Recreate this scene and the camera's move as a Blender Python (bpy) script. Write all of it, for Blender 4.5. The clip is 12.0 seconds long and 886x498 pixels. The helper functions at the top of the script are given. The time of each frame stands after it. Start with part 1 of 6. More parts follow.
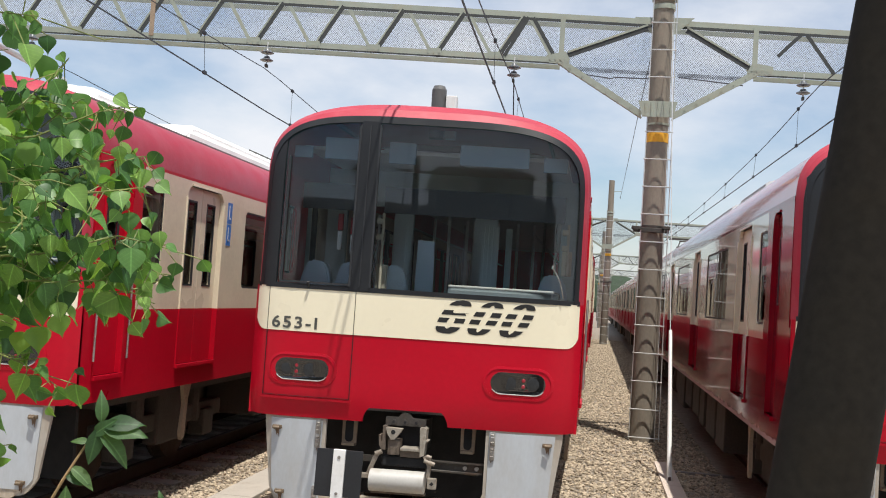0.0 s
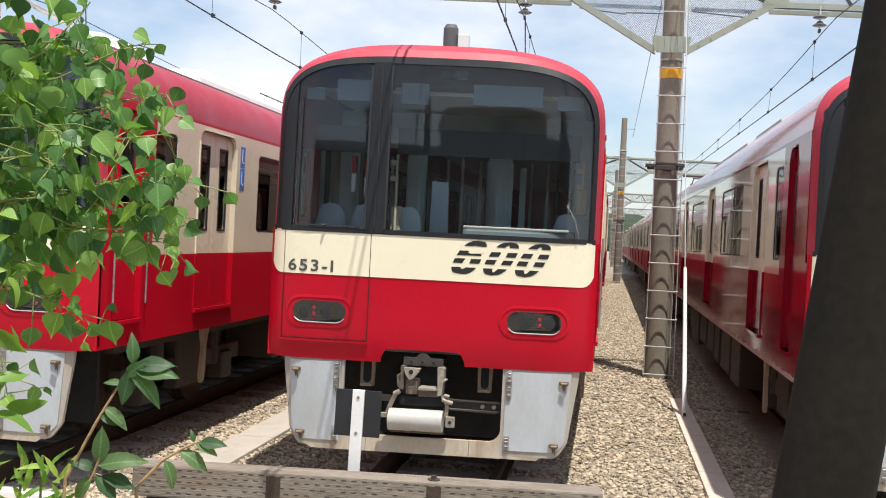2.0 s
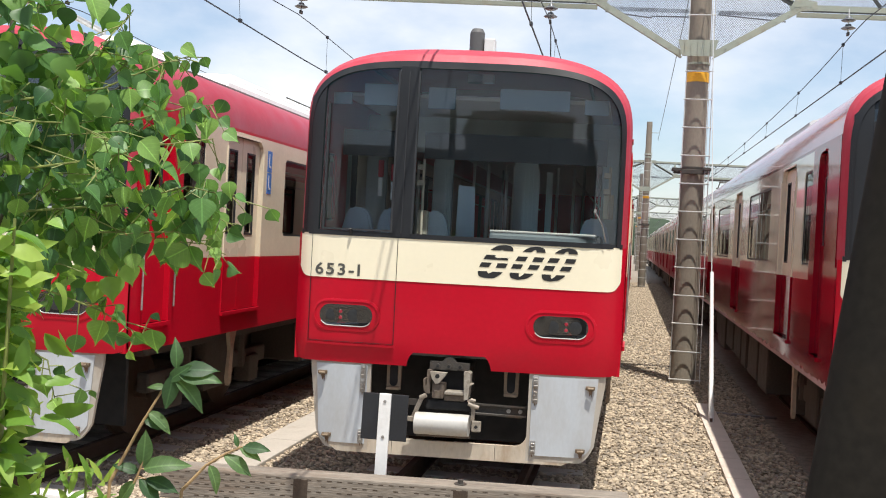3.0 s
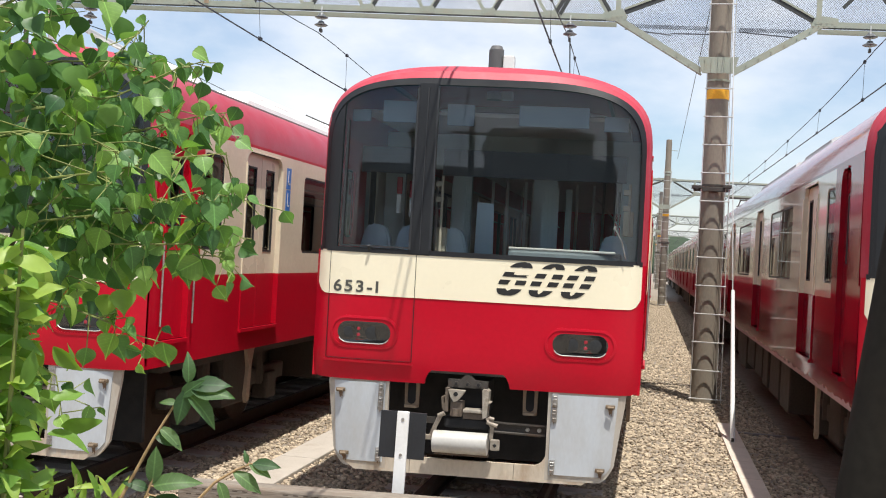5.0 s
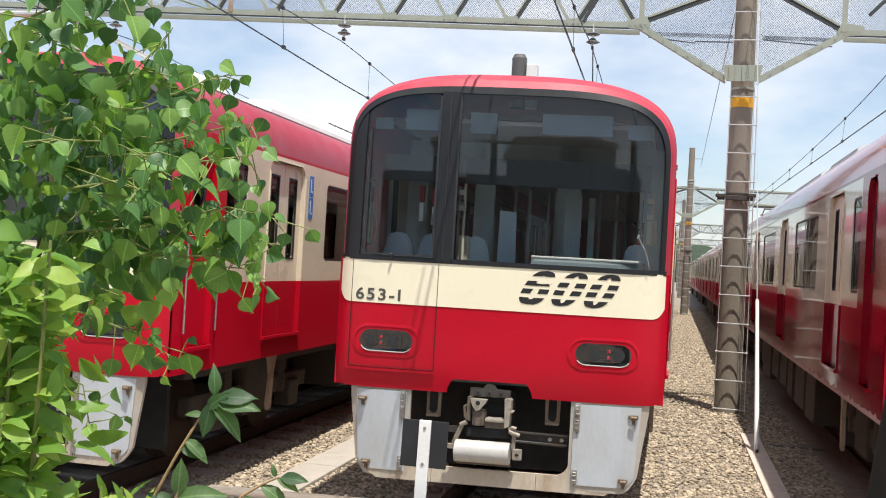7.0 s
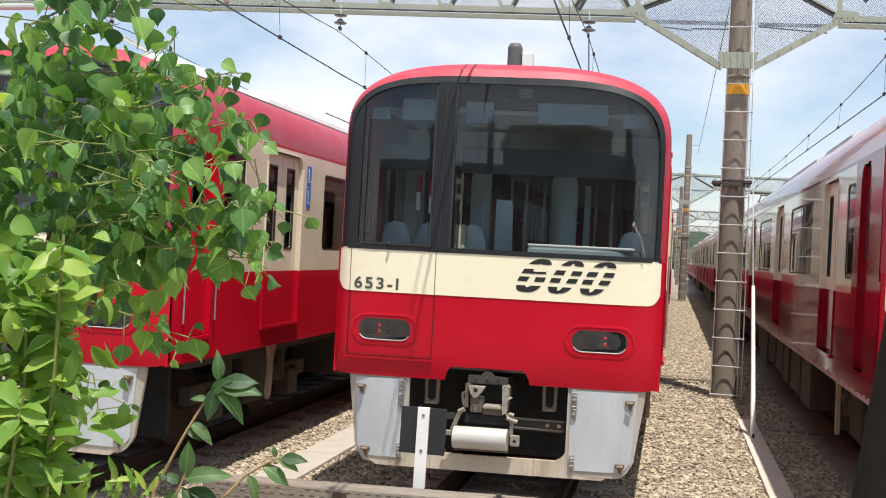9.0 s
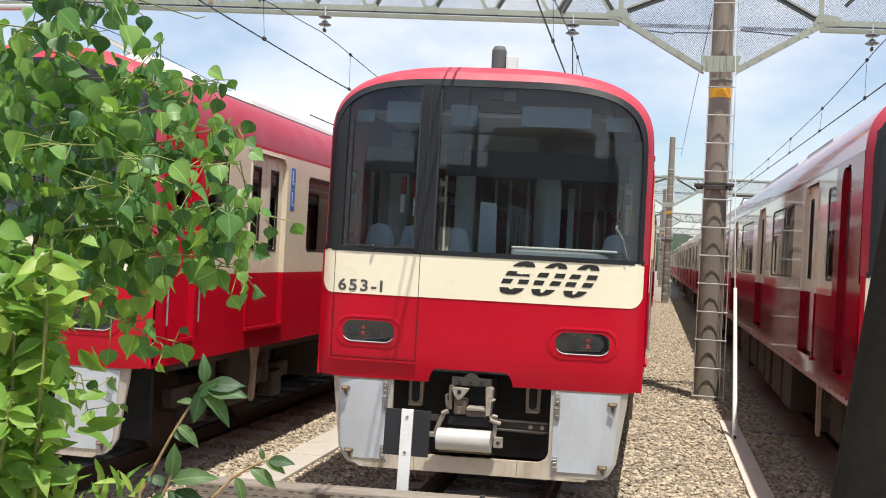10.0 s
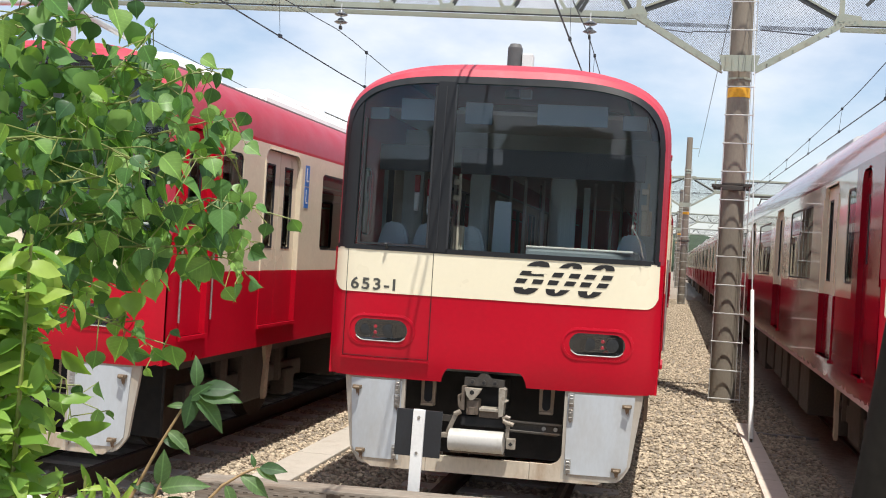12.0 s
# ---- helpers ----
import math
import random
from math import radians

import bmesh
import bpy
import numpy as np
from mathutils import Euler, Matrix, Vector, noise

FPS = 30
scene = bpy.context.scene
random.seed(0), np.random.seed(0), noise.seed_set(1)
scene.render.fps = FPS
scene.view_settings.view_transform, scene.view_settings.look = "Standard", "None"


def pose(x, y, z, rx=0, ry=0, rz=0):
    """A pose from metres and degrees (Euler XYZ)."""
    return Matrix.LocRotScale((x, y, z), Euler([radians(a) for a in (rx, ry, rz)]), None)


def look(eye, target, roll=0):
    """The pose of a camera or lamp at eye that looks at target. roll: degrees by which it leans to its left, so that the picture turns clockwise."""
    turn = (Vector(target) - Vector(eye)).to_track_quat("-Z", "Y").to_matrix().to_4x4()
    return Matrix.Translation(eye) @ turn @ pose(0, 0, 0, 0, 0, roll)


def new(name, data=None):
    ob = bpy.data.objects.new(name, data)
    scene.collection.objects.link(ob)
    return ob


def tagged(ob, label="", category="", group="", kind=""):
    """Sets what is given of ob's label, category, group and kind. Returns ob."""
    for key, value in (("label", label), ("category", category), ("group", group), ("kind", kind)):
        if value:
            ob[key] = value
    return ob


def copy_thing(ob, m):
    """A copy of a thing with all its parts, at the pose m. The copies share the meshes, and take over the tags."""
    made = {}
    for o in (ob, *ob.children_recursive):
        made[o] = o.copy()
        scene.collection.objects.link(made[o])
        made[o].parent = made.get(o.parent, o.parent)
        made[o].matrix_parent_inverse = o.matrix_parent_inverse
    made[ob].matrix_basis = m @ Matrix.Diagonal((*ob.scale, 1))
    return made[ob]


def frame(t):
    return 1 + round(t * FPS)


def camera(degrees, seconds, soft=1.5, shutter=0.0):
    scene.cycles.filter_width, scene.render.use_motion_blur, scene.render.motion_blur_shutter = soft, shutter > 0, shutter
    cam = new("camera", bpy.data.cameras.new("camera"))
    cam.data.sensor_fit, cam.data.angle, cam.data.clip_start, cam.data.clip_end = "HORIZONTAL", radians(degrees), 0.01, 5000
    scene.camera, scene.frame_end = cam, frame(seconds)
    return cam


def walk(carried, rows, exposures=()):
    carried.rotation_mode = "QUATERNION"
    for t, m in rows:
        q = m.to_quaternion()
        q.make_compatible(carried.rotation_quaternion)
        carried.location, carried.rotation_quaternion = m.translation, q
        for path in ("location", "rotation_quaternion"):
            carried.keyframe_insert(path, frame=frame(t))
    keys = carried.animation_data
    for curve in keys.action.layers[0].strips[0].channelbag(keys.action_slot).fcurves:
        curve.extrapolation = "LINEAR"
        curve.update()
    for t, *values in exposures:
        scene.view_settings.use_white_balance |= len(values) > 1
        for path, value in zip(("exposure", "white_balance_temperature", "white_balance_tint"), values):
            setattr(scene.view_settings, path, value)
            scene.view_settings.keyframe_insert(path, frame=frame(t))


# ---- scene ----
# ---------------------------------------------------------------- camera
PATH = [
    (0, (1.461, -8.375, 2.166), (1.154, -6.4, 2.257), 3.8),
    (0.5, (1.476, -8.397, 2.172), (1.169, -6.421, 2.2), 3.4),
    (1, (1.471, -8.408, 2.169), (1.16, -6.433, 2.162), 2.8),
    (1.5, (1.452, -8.404, 2.165), (1.145, -6.428, 2.142), 2.8),
    (2, (1.44, -8.377, 2.16), (1.115, -6.404, 2.132), 2.9),
    (2.5, (1.428, -8.389, 2.171), (1.074, -6.421, 2.146), 3.2),
    (3, (1.416, -8.388, 2.163), (1.044, -6.423, 2.14), 3.0),
    (5, (1.412, -8.352, 2.155), (1.001, -6.395, 2.166), 3.1),
    (5.5, (1.41, -8.356, 2.16), (0.981, -6.402, 2.175), 3.3),
    (6, (1.41, -8.358, 2.162), (0.964, -6.408, 2.182), 3.3),
    (6.5, (1.406, -8.361, 2.163), (0.95, -6.414, 2.187), 3.3),
    (7, (1.4, -8.34, 2.161), (0.946, -6.392, 2.185), 3.3),
    (9, (1.423, -8.407, 2.164), (0.974, -6.458, 2.165), 2.9),
    (9.5, (1.424, -8.435, 2.168), (0.99, -6.483, 2.168), 3.0),
    (10, (1.429, -8.431, 2.169), (1.011, -6.475, 2.175), 3.0),
    (10.5, (1.434, -8.415, 2.158), (1.023, -6.458, 2.172), 2.9),
    (11, (1.430, -8.350, 2.174), (1.0201, -6.3920, 2.1845), 2.98),
    (11.5, (1.422, -8.350, 2.164), (1.0088, -6.3930, 2.1703), 3.09),
    (12, (1.429, -8.350, 2.170), (0.9806, -6.4010, 2.1721), 3.44),
]
cam = camera(48.0, 12.0, 1.05)
walk(cam, [(t, look(eye, target, roll)) for t, eye, target, roll in PATH], exposures=[(0.0, 0.04), (1.0, 0.18), (2.0, 0.27), (12.0, 0.28)])

# ---------------------------------------------------------------- world, sun, exposure
SUN_EL, SUN_AZ = radians(72), radians(29)  # azimuth measured from behind the camera towards its right
world = bpy.data.worlds.new("sky")
scene.world = world
world.use_nodes = True
wn, wl = world.node_tree.nodes, world.node_tree.links
wn.clear()
w_out = wn.new("ShaderNodeOutputWorld")
w_bg = wn.new("ShaderNodeBackground")
w_sky = wn.new("ShaderNodeTexSky")
w_sky.sky_type = "NISHITA"
w_sky.sun_disc = False
w_sky.sun_elevation = SUN_EL
w_sky.sun_rotation = math.pi - SUN_AZ
w_sky.dust_density = 1.2
w_tc = wn.new("ShaderNodeTexCoord")
w_map = wn.new("ShaderNodeMapping")
w_map.inputs["Scale"].default_value = (1.0, 1.0, 2.2)
w_noise = wn.new("ShaderNodeTexNoise")
w_noise.inputs["Scale"].default_value = 2.8
w_noise.inputs["Detail"].default_value = 7
w_noise.inputs["Roughness"].default_value = 0.55
w_ramp = wn.new("ShaderNodeValToRGB")
w_ramp.color_ramp.elements[0].position = 0.36
w_ramp.color_ramp.elements[1].position = 0.67
w_mix = wn.new("ShaderNodeMix")
w_mix.data_type = "RGBA"
w_mix.inputs["B"].default_value = (6.15, 6.32, 6.68, 1)
wl.new(w_tc.outputs["Generated"], w_map.inputs["Vector"])
wl.new(w_map.outputs["Vector"], w_noise.inputs["Vector"])
wl.new(w_noise.outputs["Fac"], w_ramp.inputs["Fac"])
wl.new(w_ramp.outputs["Color"], w_mix.inputs["Factor"])
wl.new(w_sky.outputs["Color"], w_mix.inputs["A"])
wl.new(w_mix.outputs["Result"], w_bg.inputs["Color"])
w_bg.inputs["Strength"].default_value = 0.14
wl.new(w_bg.outputs["Background"], w_out.inputs["Surface"])

sun = new("sun", bpy.data.lights.new("sun", "SUN"))
sun.data.energy = 5.0
sun.data.angle = radians(0.53)
sun.data.color = (1.0, 0.95, 0.87)
sun_from = Vector((math.sin(SUN_AZ) * math.cos(SUN_EL), -math.cos(SUN_AZ) * math.cos(SUN_EL), math.sin(SUN_EL)))
sun.matrix_basis = look(sun_from * 50, (0, 0, 0))

# ---------------------------------------------------------------- materials
def surface(name, colour, rough=0.5, metal=0.0, scale=8.0, vary=0.12, fine=60.0, bump=0.1, dirt=None, dirt_amount=0.0, coat=0.0, spec=0.5, per_object=0.0, stretch=(1, 1, 1), island=0.0):
    """A painted, cast or weathered surface: base colour with two scales of variation, bump and optional dirt."""
    m = bpy.data.materials.new(name)
    m.use_nodes = True
    n, l = m.node_tree.nodes, m.node_tree.links
    b = n["Principled BSDF"]
    tc = n.new("ShaderNodeTexCoord")
    mp = n.new("ShaderNodeMapping")
    mp.inputs["Scale"].default_value = stretch
    l.new(tc.outputs["Object"], mp.inputs["Vector"])
    big, small = n.new("ShaderNodeTexNoise"), n.new("ShaderNodeTexNoise")
    for t, s, d in ((big, scale, 4), (small, fine, 3)):
        t.inputs["Scale"].default_value = s
        t.inputs["Detail"].default_value = d
        l.new(mp.outputs["Vector"], t.inputs["Vector"])
    add = n.new("ShaderNodeMath")
    add.operation = "ADD"
    l.new(big.outputs["Fac"], add.inputs[0])
    l.new(small.outputs["Fac"], add.inputs[1])
    rng = n.new("ShaderNodeMapRange")
    rng.inputs["From Min"].default_value, rng.inputs["From Max"].default_value = 0.6, 1.4
    rng.inputs["To Min"].default_value, rng.inputs["To Max"].default_value = 1 - vary, 1 + vary
    l.new(add.outputs[0], rng.inputs["Value"])
    value = rng.outputs["Result"]
    if per_object or island:
        info = n.new("ShaderNodeNewGeometry") if island else n.new("ShaderNodeObjectInfo")
        r2 = n.new("ShaderNodeMapRange")
        amount = island or per_object
        r2.inputs["To Min"].default_value, r2.inputs["To Max"].default_value = 1 - amount, 1 + amount
        l.new(info.outputs["Random Per Island" if island else "Random"], r2.inputs["Value"])
        mul = n.new("ShaderNodeMath")
        mul.operation = "MULTIPLY"
        l.new(value, mul.inputs[0])
        l.new(r2.outputs["Result"], mul.inputs[1])
        value = mul.outputs[0]
    vm = n.new("ShaderNodeVectorMath")
    vm.operation = "SCALE"
    vm.inputs[0].default_value = colour
    l.new(value, vm.inputs["Scale"])
    out = vm.outputs["Vector"]
    if dirt:
        dn = n.new("ShaderNodeTexNoise")
        dn.inputs["Scale"].default_value = scale * 0.7
        dn.inputs["Detail"].default_value = 8
        dn.inputs["Roughness"].default_value = 0.7
        l.new(mp.outputs["Vector"], dn.inputs["Vector"])
        dr = n.new("ShaderNodeMapRange")
        dr.inputs["From Min"].default_value, dr.inputs["From Max"].default_value = 0.5, 0.72
        dr.inputs["To Max"].default_value = dirt_amount
        l.new(dn.outputs["Fac"], dr.inputs["Value"])
        mx = n.new("ShaderNodeMix")
        mx.data_type = "RGBA"
        mx.inputs["B"].default_value = (*dirt, 1)
        l.new(dr.outputs["Result"], mx.inputs["Factor"])
        l.new(out, mx.inputs["A"])
        out = mx.outputs["Result"]
    l.new(out, b.inputs["Base Color"])
    rr = n.new("ShaderNodeMapRange")
    rr.inputs["From Min"].default_value, rr.inputs["From Max"].default_value = 0.3, 0.7
    rr.inputs["To Min"].default_value, rr.inputs["To Max"].default_value = max(0.02, rough * 0.85), min(1, rough * 1.15)
    l.new(big.outputs["Fac"], rr.inputs["Value"])
    l.new(rr.outputs["Result"], b.inputs["Roughness"])
    b.inputs["Metallic"].default_value = metal
    b.inputs["Specular IOR Level"].default_value = spec
    b.inputs["Coat Weight"].default_value = coat
    b.inputs["Coat Roughness"].default_value = 0.06
    if bump:
        bp = n.new("ShaderNodeBump")
        bp.inputs["Strength"].default_value = bump
        bp.inputs["Distance"].default_value = 0.01
        l.new(add.outputs[0], bp.inputs["Height"])
        l.new(bp.outputs["Normal"], b.inputs["Normal"])
    return m


def glass(name, tint, rough=0.02, clear=0.5, dust=0.0):
    """Tinted window glass: see-through pane with a real reflection."""
    m = bpy.data.materials.new(name)
    m.use_nodes = True
    n, l = m.node_tree.nodes, m.node_tree.links
    n.remove(n["Principled BSDF"])
    tr, gl, mx, fr = (n.new("ShaderNodeBsdfTransparent"), n.new("ShaderNodeBsdfGlossy"), n.new("ShaderNodeMixShader"), n.new("ShaderNodeFresnel"))
    tr.inputs["Color"].default_value = (*tint, 1)
    gl.inputs["Roughness"].default_value = rough
    fr.inputs["IOR"].default_value = 1.52 + clear
    l.new(fr.outputs["Fac"], mx.inputs["Fac"])
    l.new(tr.outputs["BSDF"], mx.inputs[1])
    l.new(gl.outputs["BSDF"], mx.inputs[2])
    out = mx.outputs["Shader"]
    if dust:
        film_, dm = n.new("ShaderNodeBsdfDiffuse"), n.new("ShaderNodeMixShader")
        film_.inputs["Color"].default_value = (0.42, 0.50, 0.52, 1)
        tc, nz, rg_ = n.new("ShaderNodeTexCoord"), n.new("ShaderNodeTexNoise"), n.new("ShaderNodeMapRange")
        nz.inputs["Scale"].default_value = 3.0
        nz.inputs["Detail"].default_value = 6
        l.new(tc.outputs["Object"], nz.inputs["Vector"])
        l.new(nz.outputs["Fac"], rg_.inputs["Value"])
        rg_.inputs["To Min"].default_value, rg_.inputs["To Max"].default_value = dust * 0.5, dust * 1.5
        l.new(rg_.outputs["Result"], dm.inputs["Fac"])
        l.new(out, dm.inputs[1])
        l.new(film_.outputs["BSDF"], dm.inputs[2])
        out = dm.outputs["Shader"]
    l.new(out, n["Material Output"].inputs["Surface"])
    return m


RED = surface("red_paint", (0.47, 0.004, 0.019), 0.32, scale=1.6, vary=0.07, fine=25, bump=0.02, coat=0.04, spec=0.24, dirt=(0.36, 0.02, 0.03), dirt_amount=0.35)
RED_FADED = surface("faded_red_roof_paint", (0.36, 0.020, 0.042), 0.36, scale=2.5, vary=0.10, fine=30, bump=0.02, spec=0.35, dirt=(0.44, 0.09, 0.115), dirt_amount=0.45)
RED_RIM = surface("bleached_red_rim_paint", (0.43, 0.040, 0.064), 0.48, scale=2.5, vary=0.08, fine=30, bump=0.02, spec=0.35, dirt=(0.58, 0.14, 0.17), dirt_amount=0.5)
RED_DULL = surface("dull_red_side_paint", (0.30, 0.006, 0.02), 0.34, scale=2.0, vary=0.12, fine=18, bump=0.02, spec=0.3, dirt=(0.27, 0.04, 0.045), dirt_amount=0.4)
RED_GLOSS = surface("glossy_red_roof_paint", (0.42, 0.016, 0.038), 0.16, scale=2.0, vary=0.1, fine=18, bump=0.006, coat=0.6)
# Darker and glossier than RED, for the right train's sides.
RED_DEEP = surface("deep_red_side_paint", (0.24, 0.004, 0.015), 0.09, scale=2.0, vary=0.12, fine=18, bump=0.004, coat=0.0, spec=0.34, dirt=(0.25, 0.03, 0.035), dirt_amount=0.3)
CREAM = surface("cream_paint", (0.87, 0.80, 0.60), 0.30, scale=2.2, vary=0.02, fine=30, bump=0.02, coat=0.3)
CREAM_SIDE = surface("weathered_cream_paint", (0.72, 0.64, 0.49), 0.20, scale=2.2, vary=0.06, fine=30, bump=0.02, coat=0.25, dirt=(0.5, 0.42, 0.33), dirt_amount=0.3)
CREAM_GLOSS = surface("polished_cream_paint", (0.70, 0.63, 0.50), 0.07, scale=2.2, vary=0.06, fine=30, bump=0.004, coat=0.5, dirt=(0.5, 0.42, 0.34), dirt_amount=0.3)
RUBBER = surface("black_rubber", (0.022, 0.024, 0.027), 0.5, scale=10, vary=0.2, fine=80, bump=0.05)
FRAME_GREY = surface("dark_window_frame", (0.016, 0.0175, 0.020), 0.42, spec=0.35, scale=6, vary=0.15, fine=70, bump=0.03)
SKIRT = surface("pale_grey_skirt_paint", (0.47, 0.50, 0.525), 0.45, scale=2.5, vary=0.06, fine=30, bump=0.03, dirt=(0.30, 0.25, 0.19), dirt_amount=0.3, stretch=(1.6, 1.6, 0.6))
SKIRT_LOW = surface("stained_grey_skirt_paint", (0.50, 0.435, 0.345), 0.55, scale=5, vary=0.12, fine=40, bump=0.04, dirt=(0.30, 0.20, 0.12), dirt_amount=0.75, stretch=(1, 1, 0.4))
STEEL_DARK = surface("dirty_steel", (0.075, 0.068, 0.06), 0.6, 0.5, scale=9, vary=0.3, fine=70, bump=0.2, dirt=(0.12, 0.07, 0.045), dirt_amount=0.7)
STEEL = surface("worn_steel", (0.42, 0.41, 0.39), 0.42, 0.8, scale=12, vary=0.25, fine=90, bump=0.15, dirt=(0.16, 0.10, 0.06), dirt_amount=0.7)
UNDER = surface("brown_underframe_dust", (0.055, 0.043, 0.034), 0.85, scale=5, vary=0.3, fine=40, bump=0.3)
BROWN = surface("brown_dusty_bracket", (0.33, 0.25, 0.175), 0.8, scale=6, vary=0.25, fine=40, bump=0.2)
DARK_BROWN = surface("greasy_brown_steel", (0.14, 0.11, 0.085), 0.65, 0.2, scale=12, vary=0.3, fine=60, bump=0.2, dirt=(0.05, 0.04, 0.03), dirt_amount=0.7)
WHITE_PAINT = surface("white_paint", (0.80, 0.80, 0.78), 0.4, scale=4, vary=0.05, fine=40, bump=0.03, dirt=(0.45, 0.42, 0.36), dirt_amount=0.35)
AC_WHITE = surface("white_roof_unit_paint", (0.76, 0.76, 0.74), 0.5, scale=3, vary=0.06, fine=40, bump=0.03, dirt=(0.5, 0.48, 0.42), dirt_amount=0.3)
ROOF_GREY = surface("grey_roof", (0.19, 0.175, 0.165), 0.8, scale=3, vary=0.15, fine=50, bump=0.1)
LETTER = surface("dark_lettering", (0.016, 0.016, 0.016), 0.5, vary=0.05, bump=0)
LETTER_GREY = surface("dark_grey_lettering", (0.075, 0.075, 0.065), 0.5, vary=0.05, bump=0)
BOARD_BLACK = surface("black_board", (0.018, 0.02, 0.024), 0.5, scale=6, vary=0.2, bump=0.03)
LAMP_RED = surface("red_lamp_lens", (0.30, 0.015, 0.03), 0.2, scale=30, vary=0.1, bump=0.05, coat=1)
LAMP_CLEAR = surface("clear_lamp_reflector", (0.028, 0.03, 0.032), 0.35, 0.1, scale=30, vary=0.3, bump=0.1)
# Black stands for the shade in holes and recesses; door seams use it too.
DARK_HOLE = surface("shade_and_seam_black", (0.012, 0.012, 0.013), 0.8, vary=0.2, bump=0)
BLUE_SIGN = surface("blue_pictogram_sign", (0.03, 0.16, 0.50), 0.4, vary=0.04, bump=0)
DOOR_STEEL = surface("cream_door_leaf", (0.76, 0.68, 0.52), 0.3, scale=2, vary=0.05, fine=30, bump=0.02, coat=0.2)
INTERIOR = surface("pale_interior_lining", (0.68, 0.66, 0.60), 0.6, scale=3, vary=0.06, bump=0)
INTERIOR_DARK = surface("dark_cab_lining", (0.30, 0.345, 0.36), 0.6, scale=4, vary=0.1, bump=0)
SEAT = surface("red_seat_cloth", (0.35, 0.04, 0.05), 0.9, scale=10, vary=0.15, bump=0.1)
CAB_WALL = surface("grey_green_cab_wall", (0.44, 0.50, 0.50), 0.55, scale=4, vary=0.12, bump=0.02)
PALE_BLUE = surface("panel_and_reflection_blue", (0.22, 0.28, 0.33), 0.6, scale=6, vary=0.1, bump=0.02)
KNUCKLE = surface("worn_pale_steel", (0.36, 0.325, 0.27), 0.5, 0.2, scale=16, vary=0.3, fine=90, bump=0.25, dirt=(0.12, 0.085, 0.055), dirt_amount=0.9)
DUST_PINK = surface("pale_road_dust", (0.42, 0.27, 0.25), 0.9, scale=12, vary=0.2, bump=0.05)
DUSTY_STEEL = surface("dusty_bright_steel", (0.30, 0.26, 0.21), 0.6, 0.25, scale=14, vary=0.3, fine=90, bump=0.2, dirt=(0.13, 0.09, 0.06), dirt_amount=0.85)
ROLLER = surface("scuffed_white_paint", (0.46, 0.45, 0.42), 0.5, scale=6, vary=0.08, fine=50, bump=0.05, dirt=(0.34, 0.29, 0.22), dirt_amount=0.6)
CURTAIN = surface("pale_blue_blind", (0.52, 0.62, 0.70), 0.8, scale=6, vary=0.1, bump=0.05)
GLASS_FRONT = glass("tinted_front_glass", (0.82, 0.91, 0.95), 0.012, 0.16, 0.009)
GLASS_LAMP = glass("smoked_lamp_cover", (0.42, 0.42, 0.42), 0.05, 0.35)
RUST_STAIN = surface("rust_stain", (0.19, 0.12, 0.075), 0.85, scale=30, vary=0.3, fine=90, bump=0.1)
GLASS_SIDE = glass("tinted_side_glass", (0.50, 0.48, 0.45), 0.01, 0.45)
CONCRETE = surface("pole_concrete", (0.225, 0.195, 0.155), 0.85, scale=3, vary=0.14, fine=45, bump=0.15, dirt=(0.16, 0.13, 0.10), dirt_amount=0.5, stretch=(1, 1, 0.35))
SLAB = surface("pale_concrete_slab", (0.42, 0.38, 0.33), 0.9, scale=4, vary=0.14, fine=60, bump=0.2, dirt=(0.26, 0.22, 0.17), dirt_amount=0.5)
GALV = surface("galvanised_green_steel", (0.32, 0.35, 0.29), 0.55, 0.15, scale=5, vary=0.12, fine=50, bump=0.06, dirt=(0.36, 0.30, 0.20), dirt_amount=0.45)
# Darker copy of GALV: shade on the lattice is put into the colour.
GALV_SHADE = surface("galvanised_steel_in_shade", (0.045, 0.05, 0.05), 0.7, 0.1, scale=5, vary=0.2, fine=50, bump=0.06)
ZINC = surface("zinc_wire", (0.60, 0.60, 0.58), 0.4, 0.5, vary=0.1, bump=0)
WIRE = surface("dark_overhead_wire", (0.045, 0.05, 0.06), 0.6, 0.4, vary=0.2, bump=0)
MESH_GREY = surface("grey_bird_net", (0.17, 0.18, 0.20), 0.8, vary=0.15, bump=0)
PORCELAIN = surface("grey_porcelain", (0.13, 0.14, 0.15), 0.25, scale=8, vary=0.12, bump=0.02, coat=0.2)
HORN_GREY = surface("dull_grey_paint", (0.10, 0.10, 0.10), 0.6, scale=6, vary=0.1, bump=0.03)
YELLOW = surface("yellow_band_paint", (0.72, 0.36, 0.02), 0.6, scale=6, vary=0.15, fine=40, bump=0.05)
BALLAST = surface("ballast_bed", (0.26, 0.22, 0.175), 0.95, scale=9, vary=0.5, fine=55, bump=1.0)
STONE = surface("ballast_stone", (0.385, 0.315, 0.23), 0.9, scale=20, vary=0.14, fine=80, bump=0.25, island=0.42)
RUST = surface("rusty_rail", (0.07, 0.042, 0.028), 0.85, 0.2, scale=8, vary=0.25, fine=60, bump=0.2)
TIMBER = surface("weathered_timber", (0.215, 0.185, 0.15), 0.9, scale=6, vary=0.45, fine=50, bump=0.4, dirt=(0.16, 0.10, 0.06), dirt_amount=0.6, stretch=(0.25, 1.5, 2.0))
TIMBER_DARK = surface("dark_timber_stain", (0.055, 0.038, 0.026), 0.9, scale=6, vary=0.3, fine=50, bump=0.4)
